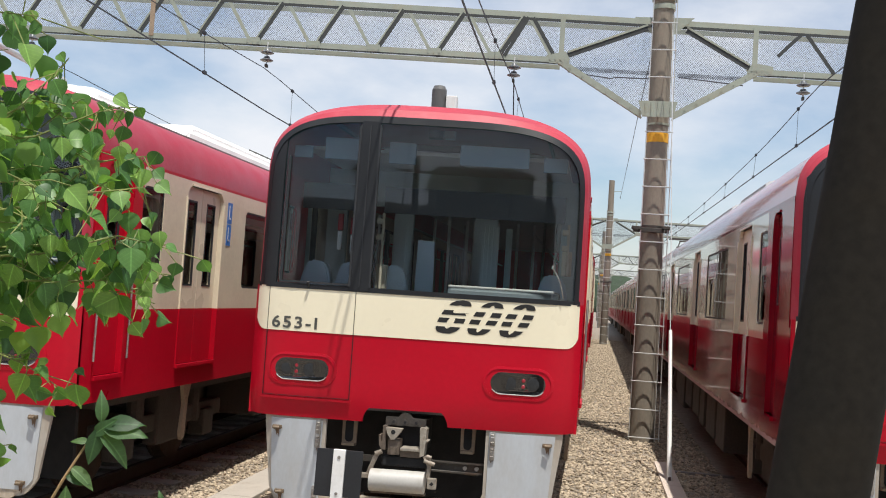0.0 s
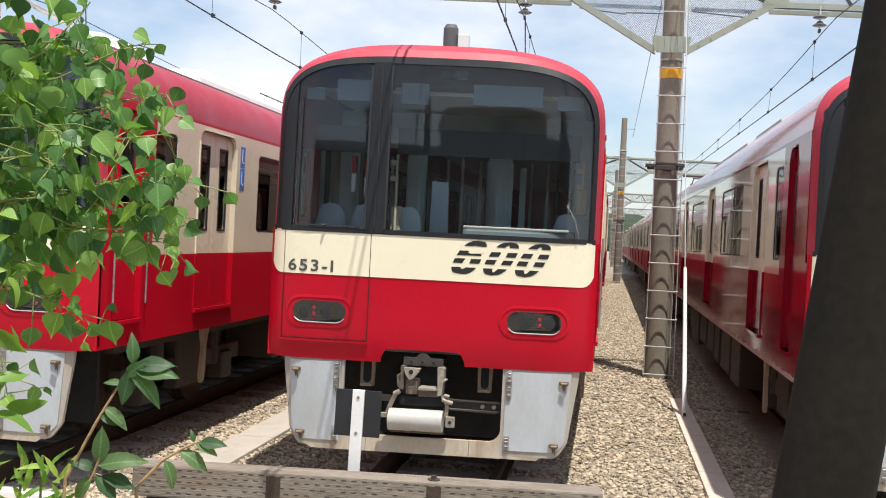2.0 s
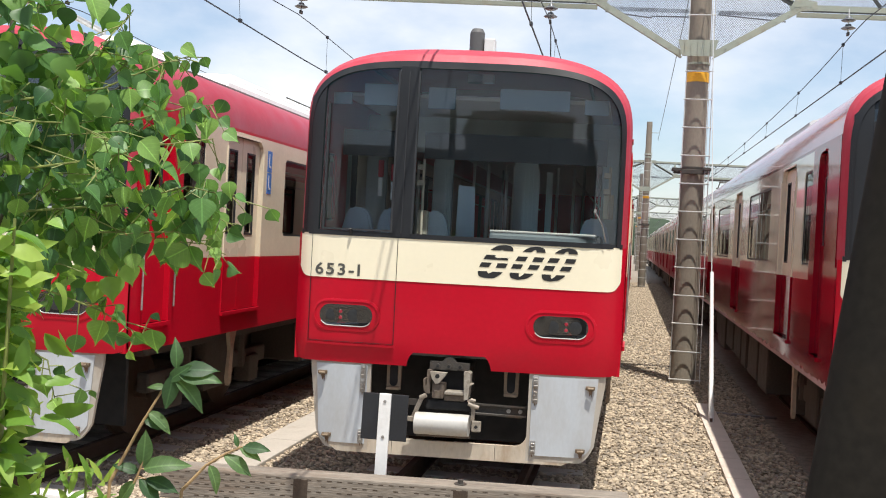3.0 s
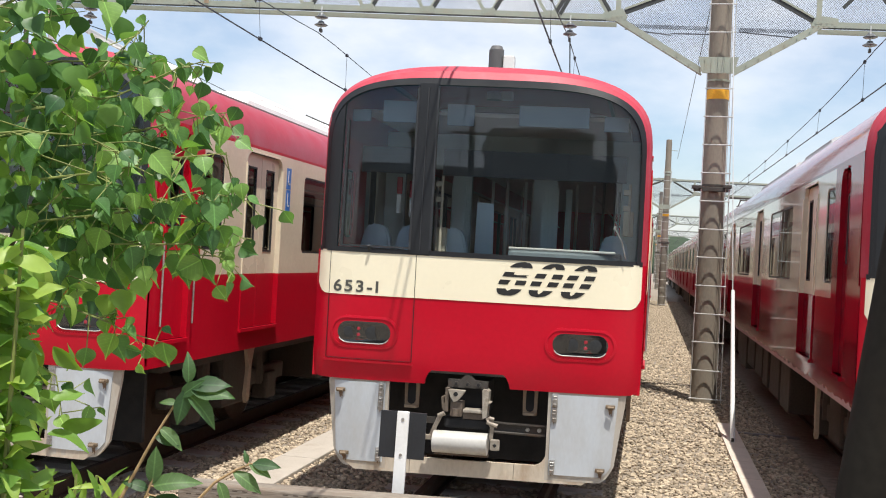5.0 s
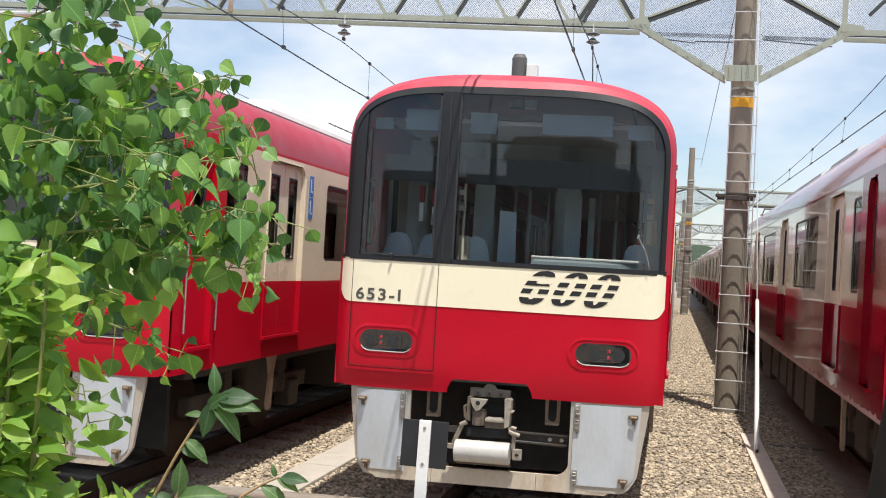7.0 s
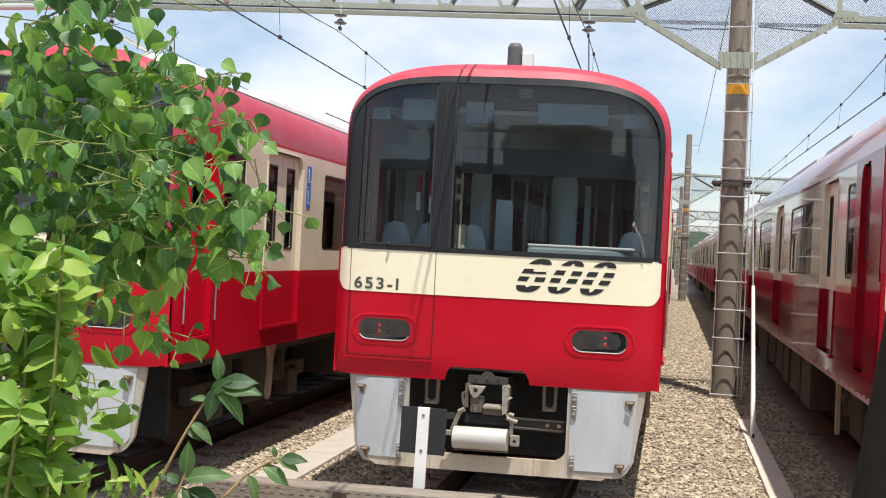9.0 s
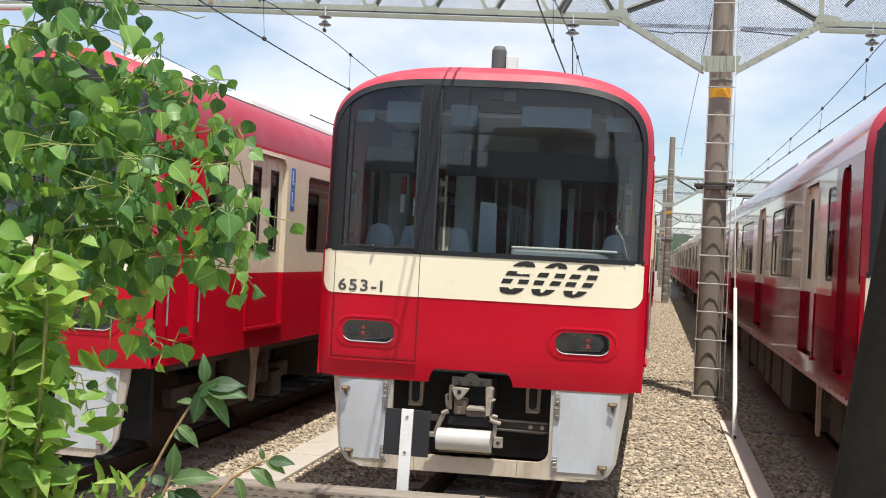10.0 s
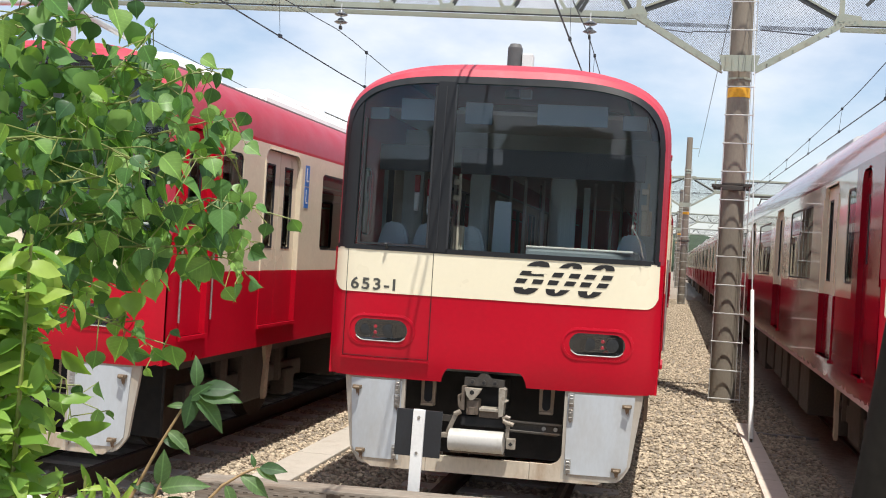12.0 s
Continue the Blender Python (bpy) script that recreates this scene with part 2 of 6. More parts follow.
POST = surface("dark_stay_post", (0.017, 0.015, 0.012), 0.85, scale=3, vary=0.35, fine=22, bump=0.1, spec=0.15, dirt=(0.024, 0.019, 0.013), dirt_amount=0.6)
WALL_FAR = surface("dull_far_wall", (0.22, 0.21, 0.20), 0.9, scale=0.6, vary=0.2, fine=6, bump=0.05)
BUILDING = surface("dark_brown_cladding", (0.13, 0.125, 0.125), 0.9, scale=0.6, vary=0.25, fine=6, bump=0.05)
HILL = surface("far_woodland", (0.03, 0.05, 0.028), 0.95, scale=0.3, vary=0.4, fine=3, bump=0.6)
RUSTY_LATCH = surface("rusty_latch_steel", (0.20, 0.15, 0.10), 0.6, 0.4, scale=30, vary=0.35, fine=90, bump=0.2, dirt=(0.08, 0.045, 0.025), dirt_amount=0.8)
# Roof unit paint greyed for the shade on the right train's roof, plus dirt.
UNIT_SHADE = surface("shade_grey_roof_unit", (0.33, 0.33, 0.34), 0.6, scale=3, vary=0.12, fine=40, bump=0.05, dirt=(0.22, 0.20, 0.18), dirt_amount=0.5)
SKIRT_EDGE = surface("beige_stained_skirt_rim", (0.42, 0.385, 0.33), 0.5, scale=4, vary=0.1, fine=40, bump=0.04, dirt=(0.34, 0.25, 0.17), dirt_amount=0.55, stretch=(1.4, 1.4, 0.5))
LAMP_BACK = surface("dull_lamp_reflector", (0.05, 0.053, 0.056), 0.45, 0.1, scale=12, vary=0.3, fine=40, bump=0.05)
SLAB_PINK = surface("pinkish_concrete_slab", (0.56, 0.475, 0.41), 0.9, scale=4, vary=0.12, fine=60, bump=0.2, dirt=(0.38, 0.32, 0.26), dirt_amount=0.4)
# ---------------------------------------------------------------- builders
def box(bm, x0, x1, y0, y1, z0, z1, bevel=0.0):
    r = bmesh.ops.create_cube(bm, size=1.0)
    for v in r["verts"]:
        v.co = Vector(((x0 + x1) / 2 + v.co.x * (x1 - x0), (y0 + y1) / 2 + v.co.y * (y1 - y0), (z0 + z1) / 2 + v.co.z * (z1 - z0)))
    if bevel:
        bmesh.ops.bevel(bm, geom=list({e for v in r["verts"] for e in v.link_edges}), offset=bevel, segments=2, affect="EDGES", profile=0.6)
    return bm


def rod(bm, p0, p1, r0, r1=None, seg=10):
    """A round bar between two points."""
    p0, p1 = Vector(p0), Vector(p1)
    d = p1 - p0
    m = Matrix.Translation((p0 + p1) / 2) @ d.to_track_quat("Z", "Y").to_matrix().to_4x4()
    bmesh.ops.create_cone(bm, cap_ends=True, segments=seg, radius1=r0, radius2=r0 if r1 is None else r1, depth=d.length, matrix=m)
    return bm


def bar(bm, p0, p1, w, h, up=(0, 0, 1)):
    """A square bar between two points: w across, h along up."""
    p0, p1 = Vector(p0), Vector(p1)
    d = (p1 - p0).normalized()
    side = d.cross(Vector(up)).normalized()
    top = side.cross(d).normalized()
    vs = [bm.verts.new(p + side * a * w / 2 + top * b * h / 2) for p in (p0, p1) for a, b in ((-1, -1), (1, -1), (1, 1), (-1, 1))]
    for a, b, c, e in ((3, 2, 1, 0), (4, 5, 6, 7), (0, 1, 5, 4), (1, 2, 6, 5), (2, 3, 7, 6), (3, 0, 4, 7)):
        bm.faces.new((vs[a], vs[b], vs[c], vs[e]))
    return bm


def prism(bm, pts, y0, y1):
    """A plate with the outline pts in x and z, from y0 to y1."""
    a = [bm.verts.new((x, y0, z)) for x, z in pts]
    b = [bm.verts.new((x, y1, z)) for x, z in pts]
    n = len(pts)
    bm.faces.new(a)
    bm.faces.new(b[::-1])
    for i in range(n):
        bm.faces.new((a[i], b[i], b[(i + 1) % n], a[(i + 1) % n]))
    return bm


def finish(bm, smooth=False):
    bmesh.ops.recalc_face_normals(bm, faces=bm.faces)
    if smooth:
        for f in bm.faces:
            f.smooth = True
    return bm


def data(name, bm, material, smooth=False):
    finish(bm, smooth)
    me = bpy.data.meshes.new(name)
    bm.to_mesh(me)
    bm.free()
    me.materials.append(material)
    if smooth:
        me.set_sharp_from_angle(angle=radians(38))
    return me


def part(name, bm, material, parent, label="", smooth=False):
    ob = new(name, data(name, bm, material, smooth))
    ob.parent = parent
    return tagged(ob, label)


def thing(name, label, category, group="", m=None, kind=""):
    ob = new(name)
    if m:
        ob.matrix_basis = m
    return tagged(ob, label, category, group, kind)


def solid(name, bm, material, label="", category="", group="", kind="", smooth=False):
    return tagged(new(name, data(name, bm, material, smooth)), label, category, group, kind)


def share(name, mesh, parent, m=None, label=""):
    ob = new(name, mesh)
    ob.parent = parent
    if m:
        ob.matrix_basis = m
    return tagged(ob, label)


def lettering(text, size, shear=0.0, spacing=1.0, thick=0.0):
    """A mesh of flat letters in x and z, standing upright."""
    cu = bpy.data.curves.new("letters", "FONT")
    cu.body, cu.size, cu.shear, cu.space_character, cu.offset = text, size, shear, spacing, thick
    cu.align_x, cu.align_y = "CENTER", "CENTER"
    cu.resolution_u = 6
    ob = new("letters", cu)
    deps = bpy.context.evaluated_depsgraph_get()
    me = bpy.data.meshes.new_from_object(ob.evaluated_get(deps))
    bpy.data.objects.remove(ob)
    bm = bmesh.new()
    bm.from_mesh(me)
    for v in bm.verts:
        v.co = Vector((v.co.x, 0, v.co.y))
    bpy.data.meshes.remove(me)
    return bm


# ---------------------------------------------------------------- railway cars
HW, Z0, ZS, ZT, NE = 1.415, 1.04, 3.11, 3.82, 2.95  # half width, sill, shoulder, roof top, roundness
SILL, WIN = 1.77, 2.15  # foot of the cream band, foot of the windscreen
CREAM_TOP, DOOR_TOP, EAVE = 3.17, 3.12, 3.20  # head of the cream band, of the doors, foot of the roof


def arc(w, zs, zt, base, n=40, e=NE):
    """Half-round outline from the left foot over the top to the right foot."""
    pts = [(-w, base), (-w, base + (zs - base) * 0.5)]
    for i in range(n + 1):
        a = math.pi * i / n
        c, s = math.cos(a), math.sin(a)
        pts.append((-w * math.copysign(abs(c) ** (2 / e), c), zs + (zt - zs) * abs(s) ** (2 / e)))
    return pts + [(w, base + (zs - base) * 0.5), (w, base)]


def nose(x, z, out=0.0):
    """A point of the rounded front."""
    e = abs(x) / HW if z <= ZS else ((abs(x) / HW) ** NE + ((z - ZS) / (ZT - ZS)) ** NE) ** (1 / NE)
    e = min(e, 1.0)
    return Vector((x, 0.02 * e * e + 0.15 * e ** 12 + 0.025 * max(0, z - WIN) + 0.45 * max(0, 1.30 - z) ** 2 - out, z))


def sheet(bm, xs, zlow, zhigh, rows, out, thick=0.012):
    """A curved plate on the front: columns xs, between the heights zlow(x) and zhigh(x)."""
    layers = []
    for o in (out, out - thick):
        layers.append([[bm.verts.new(nose(x, zlow(x) + (zhigh(x) - zlow(x)) * j / rows, o)) for j in range(rows + 1)] for x in xs])
    f, b = layers
    n = len(xs)
    for i in range(n - 1):
        for j in range(rows):
            bm.faces.new((f[i][j], f[i + 1][j], f[i + 1][j + 1], f[i][j + 1]))
            bm.faces.new((b[i][j], b[i][j + 1], b[i + 1][j + 1], b[i + 1][j]))
        bm.faces.new((f[i][0], b[i][0], b[i + 1][0], f[i + 1][0]))
        bm.faces.new((f[i][rows], f[i + 1][rows], b[i + 1][rows], b[i][rows]))
    for i in (0, n - 1):
        for j in range(rows):
            bm.faces.new((f[i][j], f[i][j + 1], b[i][j + 1], b[i][j]))
    return bm


def ring(bm, a, b, out_a, out_b):
    """A strip on the front between two outlines with the same number of points."""
    va = [bm.verts.new(nose(x, z, out_a)) for x, z in a]
    vb = [bm.verts.new(nose(x, z, out_b)) for x, z in b]
    for i in range(len(a) - 1):
        bm.faces.new((va[i], va[i + 1], vb[i + 1], vb[i]))
    return bm


def stadium(cx, cz, hl, hh, n=10):
    pts = []
    for k, sx in ((0, 1), (1, -1)):
        for i in range(n + 1):
            a = -math.pi / 2 + math.pi * i / n + math.pi * k
            pts.append((cx + sx * (hl - hh) + hh * math.cos(a), cz + hh * math.sin(a)))
    return pts


def spread(a, b, n):
    return [a + (b - a) * i / n for i in range(n + 1)]


def widen(bm, k):
    for v in bm.verts:
        v.co.x *= k
    return bm


def numeral(ch, za, zb):
    """Spans of the strokes of a bold 0 or 6 at two heights: pairs of (left, right)."""
    W, H, S = 0.113, 0.145, 0.084

    def half(w, h, z):
        return w * max(0.0, 1 - abs(z / h) ** 2.6) ** (1 / 2.6) if abs(z) < h else 0.0

    def spans(z):
        o = half(W, H, z)
        if ch == "0":
            i = half(W - S, H - 0.030, z)
            return [(-o, -i), (i, o)]
        if z > 0.075:
            i = half(W - S, 0.045, z - 0.055)
            return [(-o, -i), (i, o)]
        if z > 0.035:
            return [(-o, -W + S), (W, W)]
        if z > -0.005:
            return [(-o, 0.0), (0.0, half(W, 0.10, z + 0.05))]
        i = half(W - S, 0.05, z + 0.05)
        return [(-o, -i), (i, half(W, 0.10, z + 0.05))]

    a, b = spans(za + 1e-5), spans(zb - 1e-5)
    return [(p, q) for p, q in zip(a, b) if p[1] - p[0] > 0.004 or q[1] - q[0] > 0.004]


def front(car, striped_number):
    # red lower panel with the notch over the coupler
    notch = lambda x: Z0 + 0.120 * max(0.0, min(1.0, (0.362 - abs(x + 0.030)) / 0.05)) ** 0.5 + 0.025 * max(0.0, (abs(x) - 1.32) / 0.08) ** 2
    xs = sorted(set(spread(-HW, -1.1, 8) + spread(-1.1, -0.44, 6) + [-0.393, -0.391, -0.387, -0.380, -0.371, -0.357, -0.337] + spread(-0.28, 0.22, 5) + [0.277, 0.297, 0.311, 0.320, 0.327, 0.331, 0.333] + spread(0.4, 1.1, 7) + spread(1.1, HW, 8)))
    part("front_panel", sheet(bmesh.new(), xs, notch, lambda x: SILL + 0.0, 6, 0.0, 0.03), RED, car, "glossy red front panel", True)
    # cream band with rounded lower corners
    def low(x):
        d = max(0.0, abs(x) - (HW - 0.13)) / 0.09
        return SILL + 0.09 * (1 - math.sqrt(max(0.0, 1 - min(1, d) ** 2)))
    xs = spread(-HW + 0.03, -1.2, 9) + spread(-1.15, 1.15, 14) + spread(1.2, HW - 0.03, 9)
    part("cream_band", sheet(bmesh.new(), xs, low, lambda x: WIN, 4, 0.006, 0.02), CREAM, car, "cream band across the front", True)
    for s in (-1, 1):
        red = bmesh.new()
        sheet(red, sorted((s * (HW - 0.14), s * (HW - 0.10), s * (HW - 0.06), s * (HW - 0.03), s * (HW - 0.01), s * HW)), lambda x: SILL, lambda x: WIN, 4, 0.0, 0.02)
        part("corner_panel", red, RED, car, "", True)
    # rim over the windscreen
    A, B, C = arc(HW, ZS, ZT, WIN), arc(1.372, 2.95, 3.675, WIN, e=3.8), arc(1.335, 2.85, 3.612, WIN, e=4.2)
    Q = [((a[0] + b[0]) / 2, (a[1] + b[1]) / 2) for a, b in zip(A, B)]
    part("windscreen_rim", ring(ring(bmesh.new(), A, Q, -0.05, -0.018), Q, B, -0.018, 0.0), RED_RIM, car, "faded red rim over the windscreen", True)
    seal = bmesh.new()
    ring(seal, B, C, 0.008, 0.012)
    ring(seal, B, B, 0.008, -0.03)
    ring(seal, C, C, 0.012, -0.05)
    bmesh.ops.remove_doubles(seal, verts=seal.verts, dist=0.0003)
    part("windscreen_surround", seal, FRAME_GREY, car, "black windscreen surround", True)
    part("windscreen_sill", sheet(bmesh.new(), spread(-1.385, 1.385, 26), lambda x: WIN - 0.012, lambda x: WIN + 0.03, 1, 0.012, 0.05), FRAME_GREY, car, "black strip under the windscreen", True)
    part("pillar", sheet(bmesh.new(), [-1.352, -1.31, -1.26, -1.215], lambda x: WIN, lambda x: 3.34 + (x + 1.352) * 1.1, 8, 0.010, 0.04), FRAME_GREY, car, "", True)
    part("mullion", sheet(bmesh.new(), [-0.60, -0.52, -0.44], lambda x: WIN, lambda x: 3.62, 10, 0.016, 0.07), FRAME_GREY, car, "", True)
    gasket = bmesh.new()
    for x0, x1 in ((-0.615, -0.597), (-0.443, -0.425), (-0.525, -0.515)):
        sheet(gasket, [x0, x1], lambda x: WIN + 0.03, lambda x: 3.58, 8, 0.024, 0.02)
    sheet(gasket, spread(-1.20, -0.61, 5), lambda x: WIN + 0.035, lambda x: WIN + 0.052, 1, 0.02, 0.02)
    sheet(gasket, [-1.215, -1.195], lambda x: WIN + 0.035, lambda x: 3.28, 8, 0.02, 0.02)
    part("gasket", gasket, RUBBER, car, "", True)
    top = lambda x: 2.85 + 0.762 * max(0.0, 1 - (abs(x) / 1.335) ** 4.2) ** (1 / 4.2) if abs(x) < 1.335 else 2.85
    for a, b in ((-1.332, -0.535), (-0.47, 1.332)):
        if a < -1:
            xs = [-1.332, -1.325, -1.31, -1.27, -1.20, -1.1] + spread(-1.0, b, 6)
        else:
            xs = spread(a, 1.0, 10) + [1.1, 1.20, 1.27, 1.31, 1.325, 1.332]
        pane = bmesh.new()
        cols = [[pane.verts.new(nose(x, WIN + 0.02 + (top(x) - WIN) * j / 8, -0.004)) for j in range(9)] for x in xs]
        for i in range(len(xs) - 1):
            for j in range(8):
                pane.faces.new((cols[i][j], cols[i + 1][j], cols[i + 1][j + 1], cols[i][j + 1]))
        g = part("windscreen", pane, GLASS_FRONT, car, "dark tinted windscreen glass", True)
        g.visible_shadow = False
    # seams of the escape door
    seam = bmesh.new()
    sheet(seam, [-0.5135, -0.5095], lambda x: 1.22, lambda x: WIN - 0.01, 8, 0.010, 0.01)
    sheet(seam, [-1.2670, -1.2635], lambda x: 1.22, lambda x: WIN - 0.01, 8, 0.010, 0.01)
    sheet(seam, spread(-1.267, -0.51, 6), lambda x: 1.2185, lambda x: 1.2215, 1, 0.010, 0.01)
    part("door_seam", seam, DARK_HOLE, car)
    ledge = sheet(bmesh.new(), spread(-1.28, -0.50, 6), lambda x: 1.188, lambda x: 1.208, 1, 0.016, 0.02)
    part("door_ledge", ledge, RED, car)
    # light clusters
    for cx in (-0.932, 0.906):
        rim = bmesh.new()
        o, i1, i2 = stadium(cx, 1.45, 0.300, 0.140), stadium(cx, 1.45, 0.278, 0.118), stadium(cx, 1.45, 0.232, 0.092)
        loops = [[rim.verts.new(nose(x, z, h)) for x, z in pts] for pts, h in ((o, 0.0), (o, 0.007), (i1, 0.010), (i1, 0.003), (i2, 0.004), (i2, -0.05))]
        n = len(o)
        for p, q in zip(loops, loops[1:]):
            for k in range(n):
                rim.faces.new((p[k], p[(k + 1) % n], q[(k + 1) % n], q[k]))
        unit = part("light_rim", rim, RED, car, "red oval light surround", True)
        hole = bmesh.new()
        hole.faces.new([hole.verts.new(nose(x, z, 0.0042)) for x, z in i2])
        part("light_backing", hole, LAMP_BACK, unit)
        for dx, dz, r, m in ((0.12, 0, 0.058, LAMP_CLEAR), (0.045, 0.030, 0.016, LAMP_RED), (0.045, -0.022, 0.016, LAMP_RED), (-0.08, 0, 0.066, LAMP_CLEAR)):
            s = 1 if cx > 0 else -1
            p = nose(cx + s * dx, 1.45 + dz, 0.0050)
            part("lamp", rod(bmesh.new(), p, p - Vector((0, 0.0025, 0)), r, r * 0.8, 16), m, unit, "", True)
        for dz in (-0.058, -0.040, 0.046, 0.062):
            part("lens_rib", sheet(bmesh.new(), spread(cx - 0.155, cx + 0.155, 4), lambda x: 1.45 + dz, lambda x: 1.45 + dz + 0.005, 1, 0.0065, 0.002), STEEL_DARK, unit)
        lip = bmesh.new()
        lo = [p_ for p_ in stadium(cx, 1.45, 0.233, 0.093) if p_[1] < 1.40]
        lo.sort()
        for (xa, za), (xb, zb) in zip(lo, lo[1:]):
            rod(lip, nose(xa, za, 0.009), nose(xb, zb, 0.009), 0.0045, None, 6)
        part("bright_lip", lip, ZINC, unit, "bright lower lip of the light")
        pane = bmesh.new()
        pane.faces.new([pane.verts.new(nose(x, z, 0.0090)) for x, z in stadium(cx, 1.45, 0.231, 0.091)])
        part("light_cover", pane, GLASS_LAMP, unit).visible_shadow = False
    # numerals
    def on_front(bm, cx, cz, out):
        for v in bm.verts:
            v.co = nose(v.co.x + cx, v.co.z + cz, out)
        return bm
    if striped_number:
        part("car_number", on_front(widen(lettering("653-I", 0.138, 0, 1.22, 0.003), 1.18), -1.022, 1.838, 0.0085), LETTER_GREY, car, "dark grey car number 653-1")
        bands = [(-0.145, -0.087), (-0.052, -0.012), (0.015, 0.055), (0.096, 0.145)]
        for k, ch in enumerate("600"):
            off = 0.566 + (k - 1) * 0.270
            for z0, z1 in bands:
                steps = spread(z0, z1, 7)
                strokes = [bmesh.new(), bmesh.new()]
                for za, zb in zip(steps, steps[1:]):
                    for (pa, qa), (pb, qb) in numeral(ch, za, zb):
                        bm = strokes[0 if pa + qa < 0 else 1]
                        bm.faces.new([bm.verts.new(nose(off + x + z * 0.52, 1.982 + z, 0.0085)) for x, z in ((pa, za), (qa, za), (qb, zb), (pb, zb))])
                for bm in strokes:
                    if bm.faces:
                        bmesh.ops.remove_doubles(bm, verts=bm.verts, dist=0.0004)
                        part("numeral_stripe", bm, LETTER, car, "dark stripe of the slanted number 600")
    # wiper
    wiper = bmesh.new()
    rod(wiper, nose(1.20, 2.20, 0.03), nose(1.165, 2.34, 0.05), 0.005)
    rod(wiper, nose(1.165, 2.34, 0.05), nose(1.10, 2.45, 0.05), 0.005)
    rod(wiper, nose(1.095, 2.44, 0.05), nose(1.105, 2.47, 0.05), 0.012)
    part("wiper", wiper, STEEL, car)
    small = bmesh.new()
    rod(small, nose(-0.96, 2.16, 0.02), nose(-0.96, 2.20, 0.05), 0.012)
    part("jet", small, RUBBER, car)


def underfront(car):
    """Skirt panels, coupler and what hangs below the front."""
    def plate(bm, pts, thick=0.04):
        def y(x):
            return 0.050 + 0.09 * (abs(x) / 1.27) ** 10
        a = [bm.verts.new((x, y(x), z)) for x, z in pts]
        b = [bm.verts.new((x, y(x) + thick, z)) for x, z in pts]
        n = len(pts)
        bm.faces.new(a)
        bm.faces.new(b[::-1])
        for i in range(n):
            bm.faces.new((a[i], b[i], b[(i + 1) % n], a[(i + 1) % n]))
        return bm

    def strips(outline_low, outline_high, xs):
        """A plate bent back at its outer end, made of upright strips."""
        bm = bmesh.new()
        y = lambda x: 0.050 + 0.09 * (abs(x) / 1.27) ** 10
        f = [[bm.verts.new((x, y(x) + d, z)) for d in (0, 0.035) for z in (outline_low(x), outline_high(x))] for x in xs]
        for p, q in zip(f, f[1:]):
            for a, b in ((0, 1), (1, 3), (3, 2), (2, 0)):
                bm.faces.new((p[a], p[b], q[b], q[a]))
        for e in (f[0], f[-1]):
            bm.faces.new((e[0], e[1], e[3], e[2]))
        return bm

    def lean(bm):
        """The outer ends draw in towards the foot."""
        for v in bm.verts:
            v.co.x *= 1 - 0.046 * max(0.0, (abs(v.co.x) - 0.7) / 0.55) * (1.045 - v.co.z) / 0.75
        return bm

    for s, inner in ((-1, 0.70), (1, 0.60)):
        def low(x):
            d = abs(x)
            return 0.29 + 0.14 * (max(0.0, min(d, 1.215) - 1.08) / 0.135) ** 2 + max(0.0, d - 1.215) / 0.035 * 0.55
        xs = sorted(s * v for v in spread(inner, 1.0, 4) + spread(1.04, 1.215, 7) + [1.23, 1.248])
        skirt = part("skirt_panel", lean(strips(low, lambda x: 1.045, xs)), SKIRT_EDGE, car, "pale grey front skirt panel with latches", True)
        door = sorted(s * v for v in spread(inner + 0.03, 1.0, 4) + spread(1.04, 1.185, 6))
        cover = strips(lambda x: low(x) + 0.05, lambda x: 1.02, door)
        lean(cover)
        for v in cover.verts:
            v.co.y -= 0.010
        part("cover", cover, SKIRT, skirt, "", True)
        for x, z in ((inner + 0.06, 0.98), (inner + 0.06, 0.86), (inner + 0.06, 0.42), (1.12, 0.94), (1.06, 0.40)):
            latch = bmesh.new()
            yy = 0.050 + 0.09 * (x / 1.27) ** 10
            if x < 1:
                box(latch, s * x - 0.022, s * x + 0.022, yy - 0.030, yy - 0.01, z - 0.07, z + 0.05, 0.006)
                for zz in (z - 0.04, z, z + 0.025):
                    rod(latch, (s * x - 0.014, yy - 0.033, zz), (s * x + 0.014, yy - 0.033, zz), 0.005, None, 6)
            else:
                box(latch, s * x - 0.04, s * x + 0.04, yy - 0.035, yy - 0.005, z - 0.014, z + 0.018, 0.006)
                rod(latch, (s * x - 0.02, yy - 0.055, z), (s * x + 0.03, yy - 0.055, z), 0.014)
            part("latch", latch, STEEL if x < 1 else RUSTY_LATCH, skirt, "", True)
            rust = bmesh.new()
            prism(rust, [(s * x - 0.018, z - 0.015), (s * x - 0.004, z - (0.07 if x > 1 else 0.10)), (s * x + 0.006, z - 0.05), (s * x + 0.014, z - 0.085), (s * x + 0.02, z - 0.015)], yy - 0.0125, yy - 0.008)
            part("rust_streak", rust, RUST_STAIN, skirt, "brown rust streak")
    for a, b in ((-1.06, -0.492), (-0.488, 0.396), (0.40, 1.09)):
        bm = strips(lambda x: 0.265 + 0.06 * max(0, abs(x) - 0.98) / 0.08, lambda x: 0.405, spread(a, b, 6))
        part("lower_bar", bm, SKIRT_LOW, car, "stained grey lower skirt bar", True)
